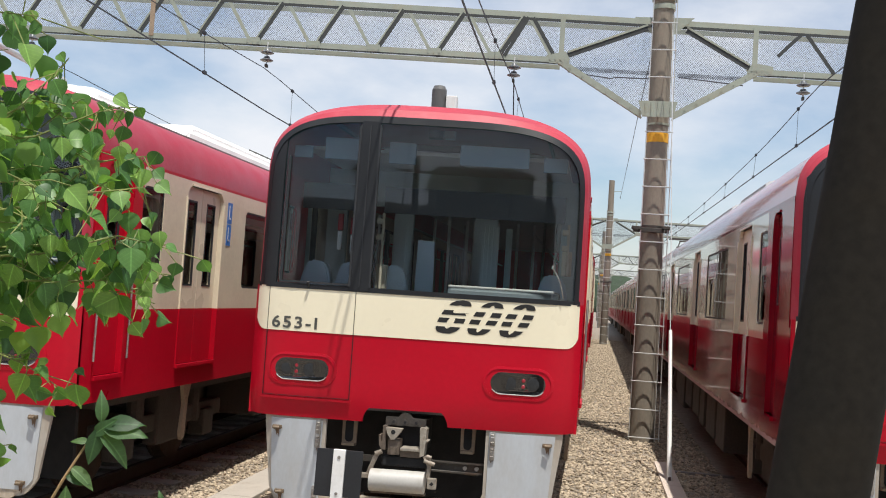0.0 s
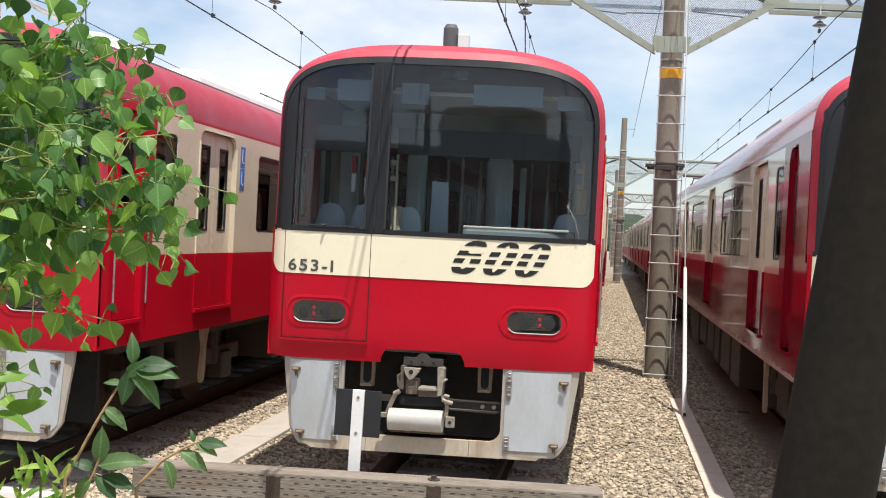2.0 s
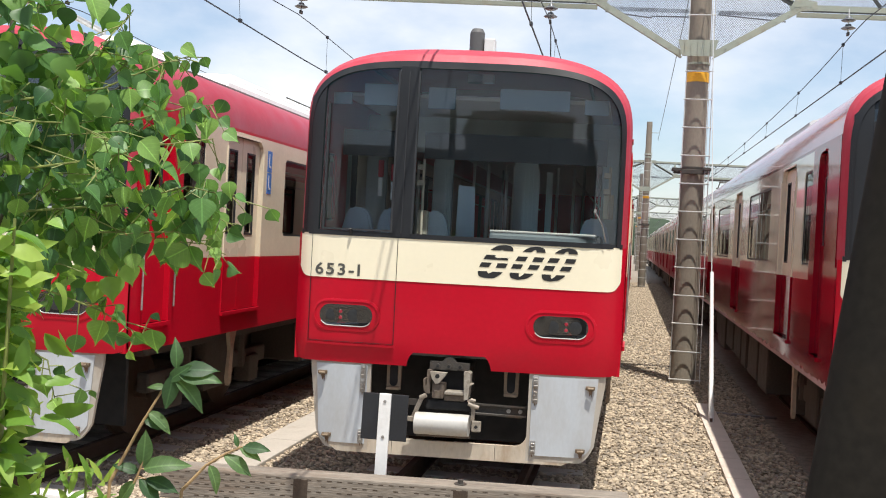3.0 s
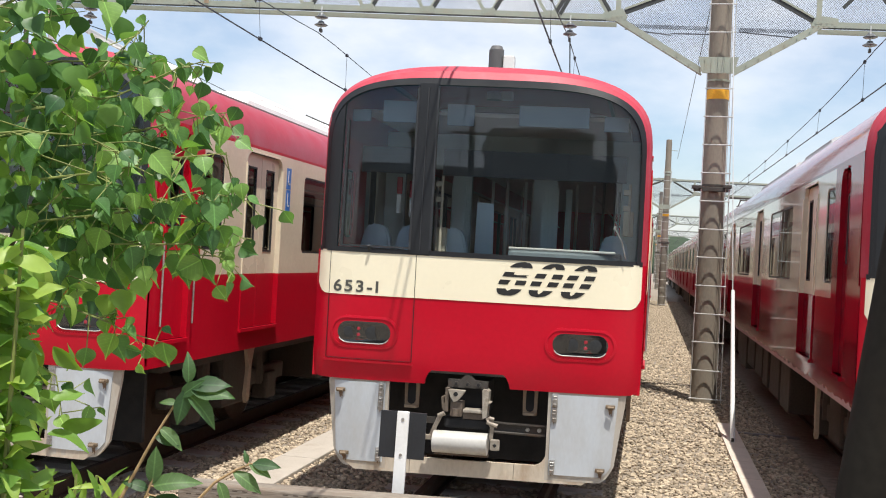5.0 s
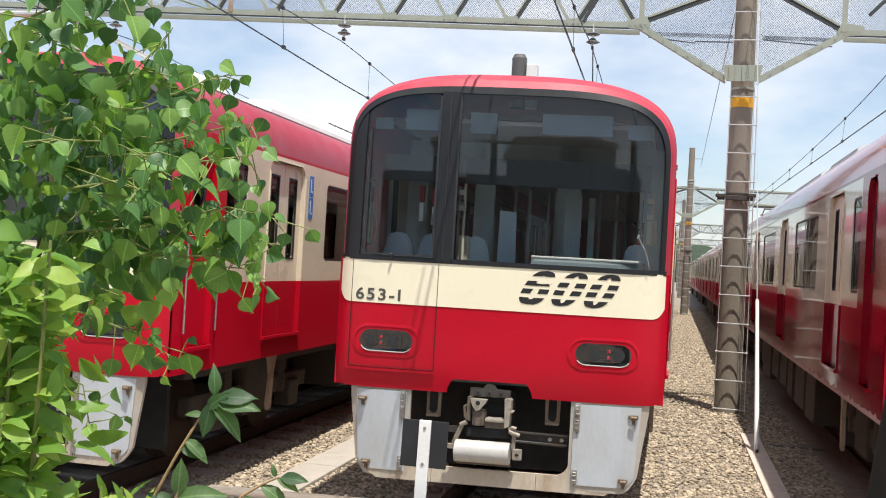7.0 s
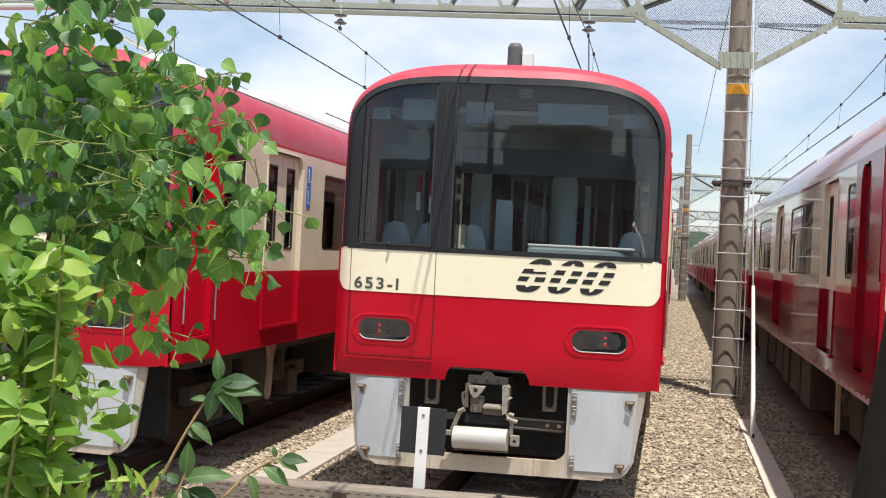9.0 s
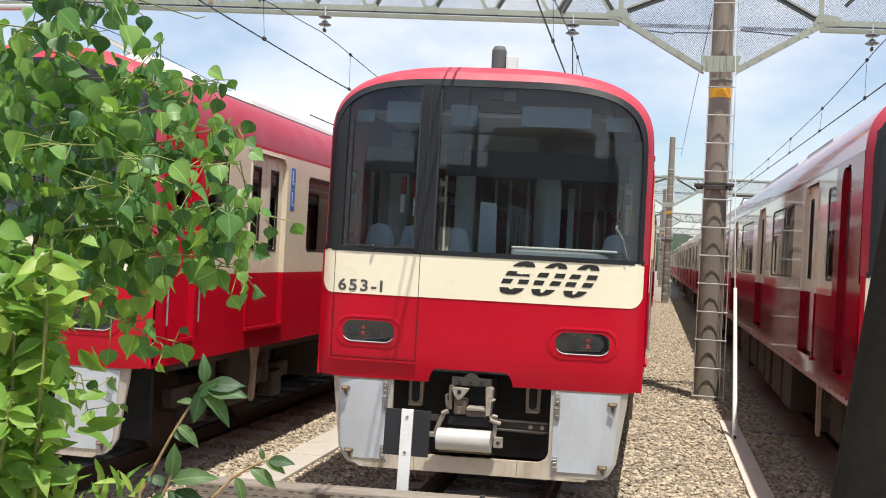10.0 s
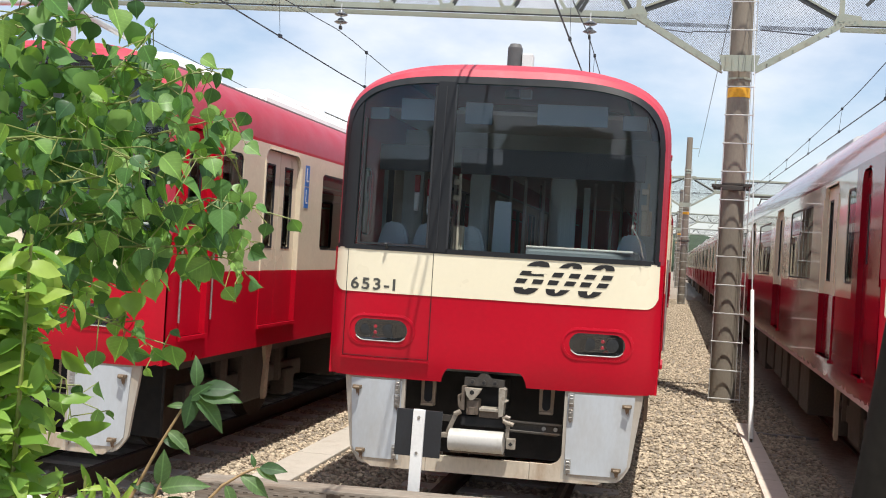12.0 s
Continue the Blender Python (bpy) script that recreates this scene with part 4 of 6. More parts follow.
    part("underframe", uf, UNDER, car)
    rng = random.Random(7)
    y = 5.2
    while y < length - 5.4:
        d = rng.uniform(0.6, 1.5)
        for s in (-1, 1):
            bx = bmesh.new()
            box(bx, *sorted((s * 1.25, s * 0.55)), y, y + d, rng.uniform(0.30, 0.45), 0.95, 0.025)
            part("equipment_box", bx, UNDER, car)
        y += d + rng.uniform(0.15, 0.5)
    for s in (-1, 1):
        for yy in (2.75,):
            hang = bmesh.new()
            prism(hang, [(-0.13, 1.05), (0.10, 1.05), (0.03, 0.85), (0.0, 0.45), (-0.07, 0.42), (-0.10, 0.50), (-0.05, 0.80)], -0.02, 0.02)
            for v in hang.verts:
                v.co = Vector((s * 1.29 + v.co.y, yy + v.co.x, v.co.z))
            part("bracket", hang, BROWN, car, "dusty brown hanging bracket")
    bogie(car, 2.9)
    bogie(car, length - 2.9)
    for a, b, w in units:
        u = bmesh.new()
        pts = [(-w, 3.70), (-w * 0.97, 3.87), (-w * 0.80, 3.99), (-w * 0.4, 4.05), (w * 0.4, 4.05), (w * 0.80, 3.99), (w * 0.97, 3.87), (w, 3.70)]
        prism(u, pts, a, b)
        for v in u.verts:
            if v.co.z > 3.8:
                v.co.y += (0.15 if v.co.z < 3.9 else 0.55 if v.co.z < 4.02 else 1.0) * min(1.0, (b - a) / 3.2) * (1 if v.co.y < (a + b) / 2 else -1)
                v.co.z += lift
        bmesh.ops.bevel(u, geom=[e for e in u.edges], offset=0.05, segments=3, affect="EDGES")
        part("roof_unit", u, unit_paint or AC_WHITE, car, "rooftop air conditioner greyed as in shade" if unit_paint else "white rooftop air conditioner", True)
    saloon(car, length, cab)
    if cab:
        front(car, number)
        underfront(car)
    return car


def skew(car, amount):
    """The front of the train stands slightly askew to the track."""
    for me in {o.data for o in car.children_recursive}:
        for v in me.vertices:
            v.co.y += amount * v.co.x


def settle(car, names, dx, right_only=False):
    """Moves fittings of the front sideways: they do not sit on the body's middle line."""
    for o in car.children_recursive:
        if o.name.split(".")[0] in names and not (right_only and o.data.vertices[0].co.x < 0):
            for v in o.data.vertices:
                v.co.x += dx


PLAN_R = [(0.80, 1.24, "crew"), (1.53, 1.98, "window"), (2.52, 3.52, "door"), (4.42, 6.75, "window"), (7.75, 8.75, "door"), (9.65, 12.0, "window"), (13.0, 14.1, "door"), (15.2, 17.0, "window")]
PLAN_A = [(0.50, 1.02, "crew"), (1.35, 1.75, "window"), (2.45, 3.65, "door"), (4.45, 6.35, "window"), (6.6, 7.35, "window"), (7.85, 9.05, "door"), (9.55, 11.35, "window"), (11.6, 12.7, "window"), (13.25, 14.45, "door"), (15.1, 16.9, "window")]
PLAN_B = [(0.42, 0.90, "crew"), (1.12, 1.58, "window"), (2.12, 3.12, "door"), (3.86, 5.6, "window"), (5.8, 6.9, "window"), (7.5, 8.6, "door"), (9.2, 11.0, "window"), (11.2, 12.2, "window"), (12.9, 14.0, "door"), (14.8, 16.6, "window")]
PLAN_C = [(0.8, 2.0, "window"), (2.9, 4.1, "door"), (4.7, 6.4, "window"), (6.6, 7.6, "window"), (8.2, 9.4, "door"), (10.0, 11.8, "window"), (12.0, 12.9, "window"), (13.5, 14.7, "door"), (15.4, 16.8, "window")]

middle = build_car("train_car", "red train car with cream band, black-framed windscreen and grey skirt", PLAN_A, number=True, group="parked trains")
settle(middle, "numeral_stripe mullion gasket hose_bracket slot".split(), 0.033)
settle(middle, "cab_equipment blind cab_curtain seat_cover hanging_tag cab_panel driving_desk desk_edge wiper jet".split(), 0.042)
settle(middle, "coupler shank bolt bolt_hole side_plate knuckle knuckle_hole jaw right_post ledge lower_block spring_box roller_arm end_plate end_hole roller tray cross_bar air_pipe".split(), 0.060)
settle(middle, "skirt_panel cover latch rust_streak".split(), 0.060, True)
skew(middle, math.tan(radians(6.5)))
middle.matrix_basis = pose(-0.045, 0, 0)
left = build_car("train_car", "red and cream train car parked behind leafy branches", PLAN_B, group="parked trains", units=((1.35, 2.65, 0.72), (3.05, 7.7, 0.93)))
left.matrix_basis = pose(-4.15, -0.80, 0)
right = build_car("train_car", "red and cream train car with a weathered glossy side", PLAN_R, red=RED_DEEP, cream=CREAM_GLOSS, cream_foot=1.94, units=((5.2, 8.1, 0.90), (8.5, 14.3, 0.90)), unit_paint=UNIT_SHADE, lift=0.06, group="parked trains")
right.matrix_basis = pose(4.50, 0.10, 0)
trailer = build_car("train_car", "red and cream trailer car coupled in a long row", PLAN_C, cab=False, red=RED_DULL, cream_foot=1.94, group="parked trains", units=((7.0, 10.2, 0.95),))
trailer.matrix_basis = pose(4.50, 18.1, 0)
for k in range(2, 7):
    copy_thing(trailer, pose(4.50, 0.1 + 18 * k, 0))
# unseen cars added so the right train's side reflects them, not sky
for k in range(1, 4):
    copy_thing(trailer, pose(0.0, 18 * k, 0))
for k in range(1, 3):
    copy_thing(trailer, pose(-4.15, -0.8 + 18 * k, 0))

# folded pantograph on the second car of the row, and a low rail on the other train's roof
pg = bmesh.new()
for x in (-0.55, 0.55):
    bar(pg, (x, 4.6, 3.92), (x, 6.4, 3.92), 0.05, 0.06)
    rod(pg, (x, 4.7, 3.95), (x * 0.9, 6.3, 4.18), 0.022, None, 8)
    rod(pg, (x * 0.9, 6.3, 4.18), (x * 0.95, 5.2, 4.30), 0.018, None, 8)
for y, z in ((4.7, 3.95), (6.3, 4.18), (5.2, 4.30)):
    rod(pg, (-0.55, y, z), (0.55, y, z), 0.02, None, 8)
bar(pg, (-0.85, 5.1, 4.36), (0.85, 5.1, 4.36), 0.05, 0.04)
bar(pg, (-0.85, 5.35, 4.36), (0.85, 5.35, 4.36), 0.05, 0.04)
for x in (-0.5, 0.5):
    rod(pg, (x, 4.75, 3.76), (x, 4.75, 3.92), 0.05, None, 10)
    rod(pg, (x, 6.25, 3.76), (x, 6.25, 3.92), 0.05, None, 10)
part("pantograph", pg, STEEL_DARK, trailer, "folded dark steel pantograph")
lr = bmesh.new()
for z in (4.035, 4.085):
    rod(lr, (0.50, 6.3, z), (0.50, 7.6, z), 0.009, None, 6)
for k in range(6):
    rod(lr, (0.50, 6.3 + 0.26 * k, 3.90), (0.50, 6.3 + 0.26 * k, 4.095), 0.011, None, 6)
part("unit_rail", lr, STEEL_DARK, left, "dark low rail on the roof unit")

# ---------------------------------------------------------------- yard
GROUND = -0.20
g = bmesh.new()
bmesh.ops.create_grid(g, x_segments=1, y_segments=1, size=1500)
for v in g.verts:
    v.co.z = GROUND
solid("ground", g, BALLAST, "brown-grey ballast ground of the yard", "ground", kind="structure")

for tx in (-4.15, 0.0, 4.5):
    for s in (-1, 1):
        r = bmesh.new()
        box(r, tx + s * 0.535 - 0.033, tx + s * 0.535 + 0.033, (0.3 if tx == 0 else -0.9), 140, -0.03, -0.002, 0.006)
        box(r, tx + s * 0.535 - 0.010, tx + s * 0.535 + 0.010, (0.3 if tx == 0 else -0.9), 140, -0.15, -0.03)
        box(r, tx + s * 0.535 - 0.065, tx + s * 0.535 + 0.065, (0.3 if tx == 0 else -0.9), 140, -0.17, -0.15)
        solid("rail", r, RUST, "rusty steel rail on sleepers", "rail", "rails", "structure")
tie = bmesh.new()
box(tie, -1.05, 1.05, -0.11, 0.11, -0.26, -0.165, 0.01)
tie_mesh = data("sleeper", tie, SLAB)
for tx in (-4.15, 0.0, 4.5):
    for k in range(34):
        ob = new("sleeper", tie_mesh)
        ob.location = (tx, -0.6 + 0.62 * k, -0.07 if tx > 4 else 0)
        tagged(ob, "grey concrete sleeper sunk in ballast", "sleeper", "sleepers")

# ------------------------------------------------ gantry: the beam stands slightly askew to the tracks
SK = math.tan(radians(6.5))


def gp(x, z, d=0.0):
    """A point of the gantry's front plane."""
    return Vector((x, 9.5 + SK * x + d, z - 0.004 * (x - 0.5)))


def angle_bar(bm, p0, p1, w=0.075, flip=1):
    """A steel angle: a front leg and an under leg."""
    bar(bm, p0, p1, 0.012, w)
    off = Vector((0, 0.035, 0))
    d = (Vector(p1) - Vector(p0)).normalized()
    side = Vector((0, 1, 0)).cross(d).normalized() * (w / 2 * flip)
    bar(bm, Vector(p0) + off + side, Vector(p1) + off + side, 0.07, 0.012)


ZB, ZTOP = 6.54, 7.34
gantry = thing("gantry_beam", "pale green steel lattice gantry with grey bird netting", "gantry", "gantries")
for z, a, b in ((ZTOP, -15.0, 13.0), (ZB, -15.0, 0.56), (ZB, 4.12, 13.0)):
    c = bmesh.new()
    p, q = gp(a, z), gp(b, z)
    bar(c, p, q, 0.014, 0.10)
    bar(c, p + Vector((0, 0.06, -0.045 if z == ZTOP else 0.045)), q + Vector((0, 0.06, -0.045 if z == ZTOP else 0.045)), 0.12, 0.014)
    bar(c, p + Vector((0, 0.55, 0)), q + Vector((0, 0.55, 0)), 0.014, 0.09)
    part("chord", c, GALV, gantry)
    # strip added below each chord, the underside's shade in its colour
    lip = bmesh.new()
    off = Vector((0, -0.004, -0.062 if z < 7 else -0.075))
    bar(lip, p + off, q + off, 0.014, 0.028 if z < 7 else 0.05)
    part("shadow_lip", lip, GALV_SHADE, gantry, "underside strip with shade in its colour")
node = lambda k: -14.93 + 1.1025 * k
for k in range(14):
    x0 = node(k)
    for a, b, f in (((x0 + 0.09, ZB + 0.04), (x0 + 0.51, ZTOP - 0.04), 1), ((x0 + 0.59, ZTOP - 0.04), (x0 + 1.02, ZB + 0.04), -1)):
        d = bmesh.new()
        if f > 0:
            # rising diagonals take the shade colour, with a plain steel edge
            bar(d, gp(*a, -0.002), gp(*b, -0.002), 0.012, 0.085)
            dark = part("diagonal", d, GALV_SHADE, gantry, "lattice diagonal with shade in its colour")
            d = bmesh.new()
            shift = Vector((-0.038, -0.012, 0.02))
            bar(d, gp(*a) + shift, gp(*b) + shift, 0.014, 0.028)
            part("flange", d, GALV, dark)
        else:
            angle_bar(d, gp(*a, -0.005), gp(*b, -0.005), 0.05, f)
            part("diagonal", d, GALV, gantry)
    pl = bmesh.new()
    prism(pl, [(-0.16, -0.05), (0.16, -0.05), (0.12, 0.08), (-0.12, 0.08)], -0.022, -0.010)
    ob = part("gusset", pl, GALV, gantry)
    ob.location = gp(x0 + 1.105, ZB)
    for dx in (-0.1, 0.0, 0.1):
        part("rivet", rod(bmesh.new(), (dx, -0.022, 0), (dx, -0.034, 0), 0.014, None, 6), GALV, ob)
for x in (-6.89, 0.60, 4.05):
    vb = bmesh.new()
    bar(vb, gp(x, ZB, -0.02), gp(x, ZTOP, -0.02), 0.09, 0.012, (0, 1, 0))
    bar(vb, gp(x, ZB, 0.02), gp(x, ZTOP, 0.02), 0.012, 0.07, (0, 1, 0))
    part("upright", vb, BROWN if x < -5 else GALV, gantry)
# haunches to the pole
for a, b in (((0.56, ZB), (2.10, 5.64)), ((4.12, ZB), (2.64, 5.64))):
    h = bmesh.new()
    bar(h, gp(*a), gp(*b), 0.014, 0.11)
    bar(h, gp(*a, 0.06) - Vector((0, 0, 0.05)), gp(*b, 0.06) - Vector((0, 0, 0.05)), 0.12, 0.014)
    part("haunch", h, GALV, gantry)
    for k in range(1, 7):
        u = k / 7
        part("rivet", rod(bmesh.new(), gp(a[0] + (b[0] - a[0]) * u, a[1] + (b[1] - a[1]) * u, -0.01), gp(a[0] + (b[0] - a[0]) * u, a[1] + (b[1] - a[1]) * u, -0.028), 0.013, None, 6), GALV, gantry)
# braces in the shade colour, their top flanges in plain steel
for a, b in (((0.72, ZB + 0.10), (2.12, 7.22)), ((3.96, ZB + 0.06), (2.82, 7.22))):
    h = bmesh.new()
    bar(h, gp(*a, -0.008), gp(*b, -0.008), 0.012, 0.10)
    dark = part("brace", h, GALV_SHADE, gantry, "brace to the pole with shade in its colour")
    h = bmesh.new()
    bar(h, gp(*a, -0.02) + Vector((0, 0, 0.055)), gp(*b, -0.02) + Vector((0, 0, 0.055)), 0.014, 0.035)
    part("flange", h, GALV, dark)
# short braces, also in the shade colour
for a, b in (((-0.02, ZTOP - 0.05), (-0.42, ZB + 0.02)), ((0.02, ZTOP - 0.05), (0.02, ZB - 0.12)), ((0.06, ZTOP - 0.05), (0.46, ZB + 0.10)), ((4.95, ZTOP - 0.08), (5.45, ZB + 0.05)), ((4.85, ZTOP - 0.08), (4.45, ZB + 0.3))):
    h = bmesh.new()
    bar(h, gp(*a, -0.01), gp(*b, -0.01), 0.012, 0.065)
    part("brace", h, GALV_SHADE, gantry)
for x, pts in ((0.56, [(-0.22, 0.08), (0.12, 0.16), (0.2, 0.02), (0.18, -0.18), (0.02, -0.07), (-0.25, -0.06)]), (4.12, [(0.25, 0.10), (-0.10, 0.16), (-0.2, 0.02), (-0.18, -0.18), (-0.02, -0.07), (0.28, -0.06)])):
    pl = bmesh.new()
    prism(pl, pts, -0.03, -0.016)
    ob = part("joint_plate", pl, GALV, gantry)
    ob.location = gp(x, ZB)
    for k in range(10):
        dx, dz = -0.2 + 0.045 * k if x < 2 else 0.2 - 0.045 * k, (0.02 if k % 2 else -0.03)
        part("rivet", rod(bmesh.new(), (dx, -0.03, dz), (dx, -0.042, dz), 0.012, None, 6), GALV, ob)
pl = bmesh.new()
prism(pl, [(1.88, 7.42), (2.94, 7.42), (2.70, 7.20), (2.62, 7.12), (2.20, 7.12), (2.12, 7.20)], -0.03, -0.012)
ob = part("head_plate", pl, GALV, gantry, "dull green head plate at the pole")
ob.location = (0, 9.5 + SK * 2.5, 0)
pl = bmesh.new()
prism(pl, [(2.10, 5.54), (2.63, 5.54), (2.70, 5.82), (2.02, 5.82)], -0.02, 0.0)
ob = part("foot_plate", pl, GALV, gantry, "riveted pale green plate round the pole")
ob.location = (0, 9.42, 0)
for dx in (2.14, 2.25, 2.36, 2.47, 2.58):
    rb = bmesh.new()
    box(rb, dx - 0.008, dx + 0.008, -0.035, -0.02, 5.55, 5.81)
    part("rib", rb, GALV, ob)
# netting
net = bmesh.new()


def weave(x0, x1, low, high, step=0.042, w=0.0075, d=0.30):
    """Crossed strands between the heights low(x) and high(x)."""
    n = int((x1 - x0 + 2) / step)
    for s in (-1, 1):
        for k in range(n):
            c = x0 - 1 + k * step
            pts = []
            for j in range(25):
                z = 5.6 + j * 0.075
                x = c + s * (z - 6.5) * 0.9
                if x0 <= x <= x1 and low(x) <= z <= high(x):
                    pts.append((x, z))
            if len(pts) > 1:
                (xa, za), (xb, zb) = pts[0], pts[-1]
                q = [net.verts.new(gp(*v, d)) for v in ((xa - w / 2, za), (xa + w / 2, za), (xb + w / 2, zb), (xb - w / 2, zb))]
                net.faces.new(q)


weave(-15, 0.56, lambda x: ZB, lambda x: ZTOP)
weave(4.12, 13, lambda x: ZB, lambda x: ZTOP)
weave(0.56, 2.25, lambda x: ZB - (x - 0.56) * 0.55, lambda x: ZTOP)
weave(2.62, 4.12, lambda x: ZB - (4.12 - x) * 0.60, lambda x: ZTOP)
ob = part("netting", net, MESH_GREY, gantry, "grey bird netting")
ob["kind"] = "stuff"
net = bmesh.new()
weave(0.75, 2.25, lambda x: 6.36, lambda x: 6.54, 0.04, 0.014, 0.28)
weave(2.70, 4.0, lambda x: 6.36, lambda x: 6.52, 0.04, 0.014, 0.28)
ob = part("netting_overlap", net, MESH_GREY, gantry, "doubled hem of the netting")
ob["kind"] = "stuff"
for a, b in (((0.72, 6.40), (1.55, 6.32)), ((1.55, 6.35), (2.25, 6.36)), ((2.72, 6.42), (3.9, 6.34))):
    part("net_cord", rod(bmesh.new(), gp(*a, 0.27), gp(*b, 0.27), 0.012, None, 5), MESH_GREY, gantry)


def insulator(x, ztop=6.50, y=None):
    ins = thing("insulator", "grey porcelain disc insulator hanging from the gantry", "insulator", "insulators", Matrix.Translation(gp(x, ztop) if y is None else (x, y, ztop)))
    part("hanger", rod(bmesh.new(), (0, 0, 0.05), (0, 0, -0.38), 0.014), ZINC, ins)
    for z in (-0.13, -0.27):
        d = bmesh.new()
        for r0, r1, a, b in ((0.045, 0.06, 0.05, 0.02), (0.06, 0.125, 0.02, -0.02), (0.125, 0.10, -0.02, -0.035)):
            rod(d, (0, 0, z + a), (0, 0, z + b), r0, r1, 18)
        part("disc", d, PORCELAIN, ins, "", True)
    cl = bmesh.new()
    box(cl, -0.02, 0.02, -0.05, 0.05, -0.42, -0.36, 0.006)
    part("clamp", cl, STEEL_DARK, ins)
    return ins


for x in (-9.1, -4.73, -0.23, 4.93):
    insulator(x)

# ------------------------------------------------ concrete pole
pole = thing("catenary_pole", "tall concrete catenary pole with wire ladder and yellow band", "pole", "catenary poles")
part("shaft", rod(bmesh.new(), (2.412, 9.77, GROUND - 0.3), (2.385, 9.77, 9.7), 0.227, 0.166, 32), CONCRETE, pole, "", True)
part("band", rod(bmesh.new(), (2.399, 9.77, 5.13), (2.398, 9.77, 5.30), 0.198, 0.197, 32), YELLOW, pole, "yellow painted band", True)
for z, r in ((3.60, 0.215), (5.44, 0.205), (7.55, 0.20), (7.72, 0.225)):
    part("clamp", rod(bmesh.new(), (2.40, 9.77, z), (2.40, 9.77, z + (0.035 if z < 7 else 0.09)), r, None, 24), GALV if z > 4 else STEEL_DARK, pole, "", True)
shelf = bmesh.new()
box(shelf, 2.06, 2.68, 9.50, 9.56, 3.50, 3.58, 0.008)
box(shelf, 2.03, 2.20, 9.46, 9.60, 3.54, 3.60, 0.01)
box(shelf, 2.56, 2.70, 9.46, 9.60, 3.56, 3.62, 0.01)
for x in (2.12, 2.62):
    rod(shelf, (x, 9.45, 3.54), (x, 9.62, 3.54), 0.022, None, 8)
part("step_bracket", shelf, STEEL_DARK, pole, "dark clamped cross bracket")
br = bmesh.new()
bar(br, (2.42, 9.70, 9.05), (2.95, 9.70, 9.05), 0.03, 0.03)
part("feeder_bracket", br, GALV, pole)
for x0, x1, rad in ((2.185, 2.195, 0.009), (2.70, 2.605, 0.009), (2.625, 2.565, 0.006)):
    part("ladder_wire", rod(bmesh.new(), (x0, 9.49, GROUND + 0.05), (x1, 9.50, 8.0), rad, None, 6), ZINC, pole)
for k in range(17):
    z = GROUND + 0.10 + 0.49 * k
    part("rung", rod(bmesh.new(), (2.165, 9.475, z), (2.715 - 0.0116 * z, 9.475, z), 0.011, None, 6), ZINC, pole, "thin steel rung")
for k, dy in ((1, 42.5), (2, 85.0), (3, 127.0)):
    copy_thing(pole, pose(-0.26 - 0.05 * k, dy, 0))
    copy_thing(gantry, pose(-0.36, dy, 0))
    if k == 1:
        for x in (-4.73, -0.23, 4.6):
            insulator(x, 6.50, 9.5 + SK * x + dy)

# white covered guy wire
guy = thing("guy_wire", "steel guy wire with white plastic guard", "guy wire")
part("wire", rod(bmesh.new(), (2.60, 5.56, GROUND), (2.55, 9.6, 7.3), 0.008, None, 6), ZINC, guy)
part("guard", rod(bmesh.new(), (2.60, 5.56, GROUND), (2.588, 6.66, 1.86), 0.036, 0.026, 10), WHITE_PAINT, guy, "white plastic guard", True)
part("anchor", rod(bmesh.new(), (2.60, 5.52, GROUND - 0.1), (2.60, 5.57, GROUND + 0.10), 0.02, None, 8), STEEL_DARK, guy)
FEED_A, FEED_B = (2.56, 9.7, 9.0), (2.68, 56.0, 9.0)
stay = bmesh.new()
rod(stay, FEED_A, FEED_B, 0.012, None, 6)
solid("feeder_wire", stay, WIRE, "thin dark feeder wire along the poles", "wire")

# ------------------------------------------------ overhead wires
SPANS = [-33.0, 9.3, 51.8, 94.3, 137.0]


def messenger_z(y):
    for a, b in zip(SPANS, SPANS[1:]):
        if a <= y <= b:
            u = (y - a) / (b - a)
            return 6.12 - 0.50 * 4 * u * (1 - u)
    return 6.1


def overhead(xi, xc, contact=True):
    """Contact wire, and the messenger over it that swings out to its insulator at each gantry."""
    line = thing("overhead_line", "dark overhead contact wire with messenger and droppers", "overhead line", "overhead lines")

    def at(y):
        for a, b in zip(SPANS, SPANS[1:]):
            if a <= y <= b:
                return xc(a) + (xc(b) - xc(a)) * (y - a) / (b - a)
        return xc(y)

    def xm(y):
        w = max(math.exp(-((y - s) / 7.0) ** 2) for s in SPANS)
        return at(y) + (xi - at(y)) * w

    ms = bmesh.new()
    ys = [-33 + 1.0 * k for k in range(170)]
    for a, b in zip(ys, ys[1:]):
        rod(ms, (xm(a), a, messenger_z(a)), (xm(b), b, messenger_z(b)), 0.0085, None, 6)
    part("messenger_wire", ms, WIRE, line)
    if not contact:
        return
    ct = bmesh.new()
    for a, b in zip(SPANS, SPANS[1:]):
        rod(ct, (xc(a), a, 5.35), (xc(b), b, 5.35), 0.0125, None, 6)
    part("contact_wire", ct, WIRE, line)
    y = -7.6
    while y < 60:
        part("dropper", rod(bmesh.new(), (at(y), y, 5.35), (xm(y), y, messenger_z(y)), 0.004, None, 5), WIRE, line)
        for px_, pz in ((at(y), 5.36), (xm(y), messenger_z(y))):
            cl = bmesh.new()
            box(cl, px_ - 0.022, px_ + 0.022, y - 0.05, y + 0.05, pz - 0.03, pz + 0.03, 0.012)
            part("clip", cl, WIRE, line)
        y += 4.6


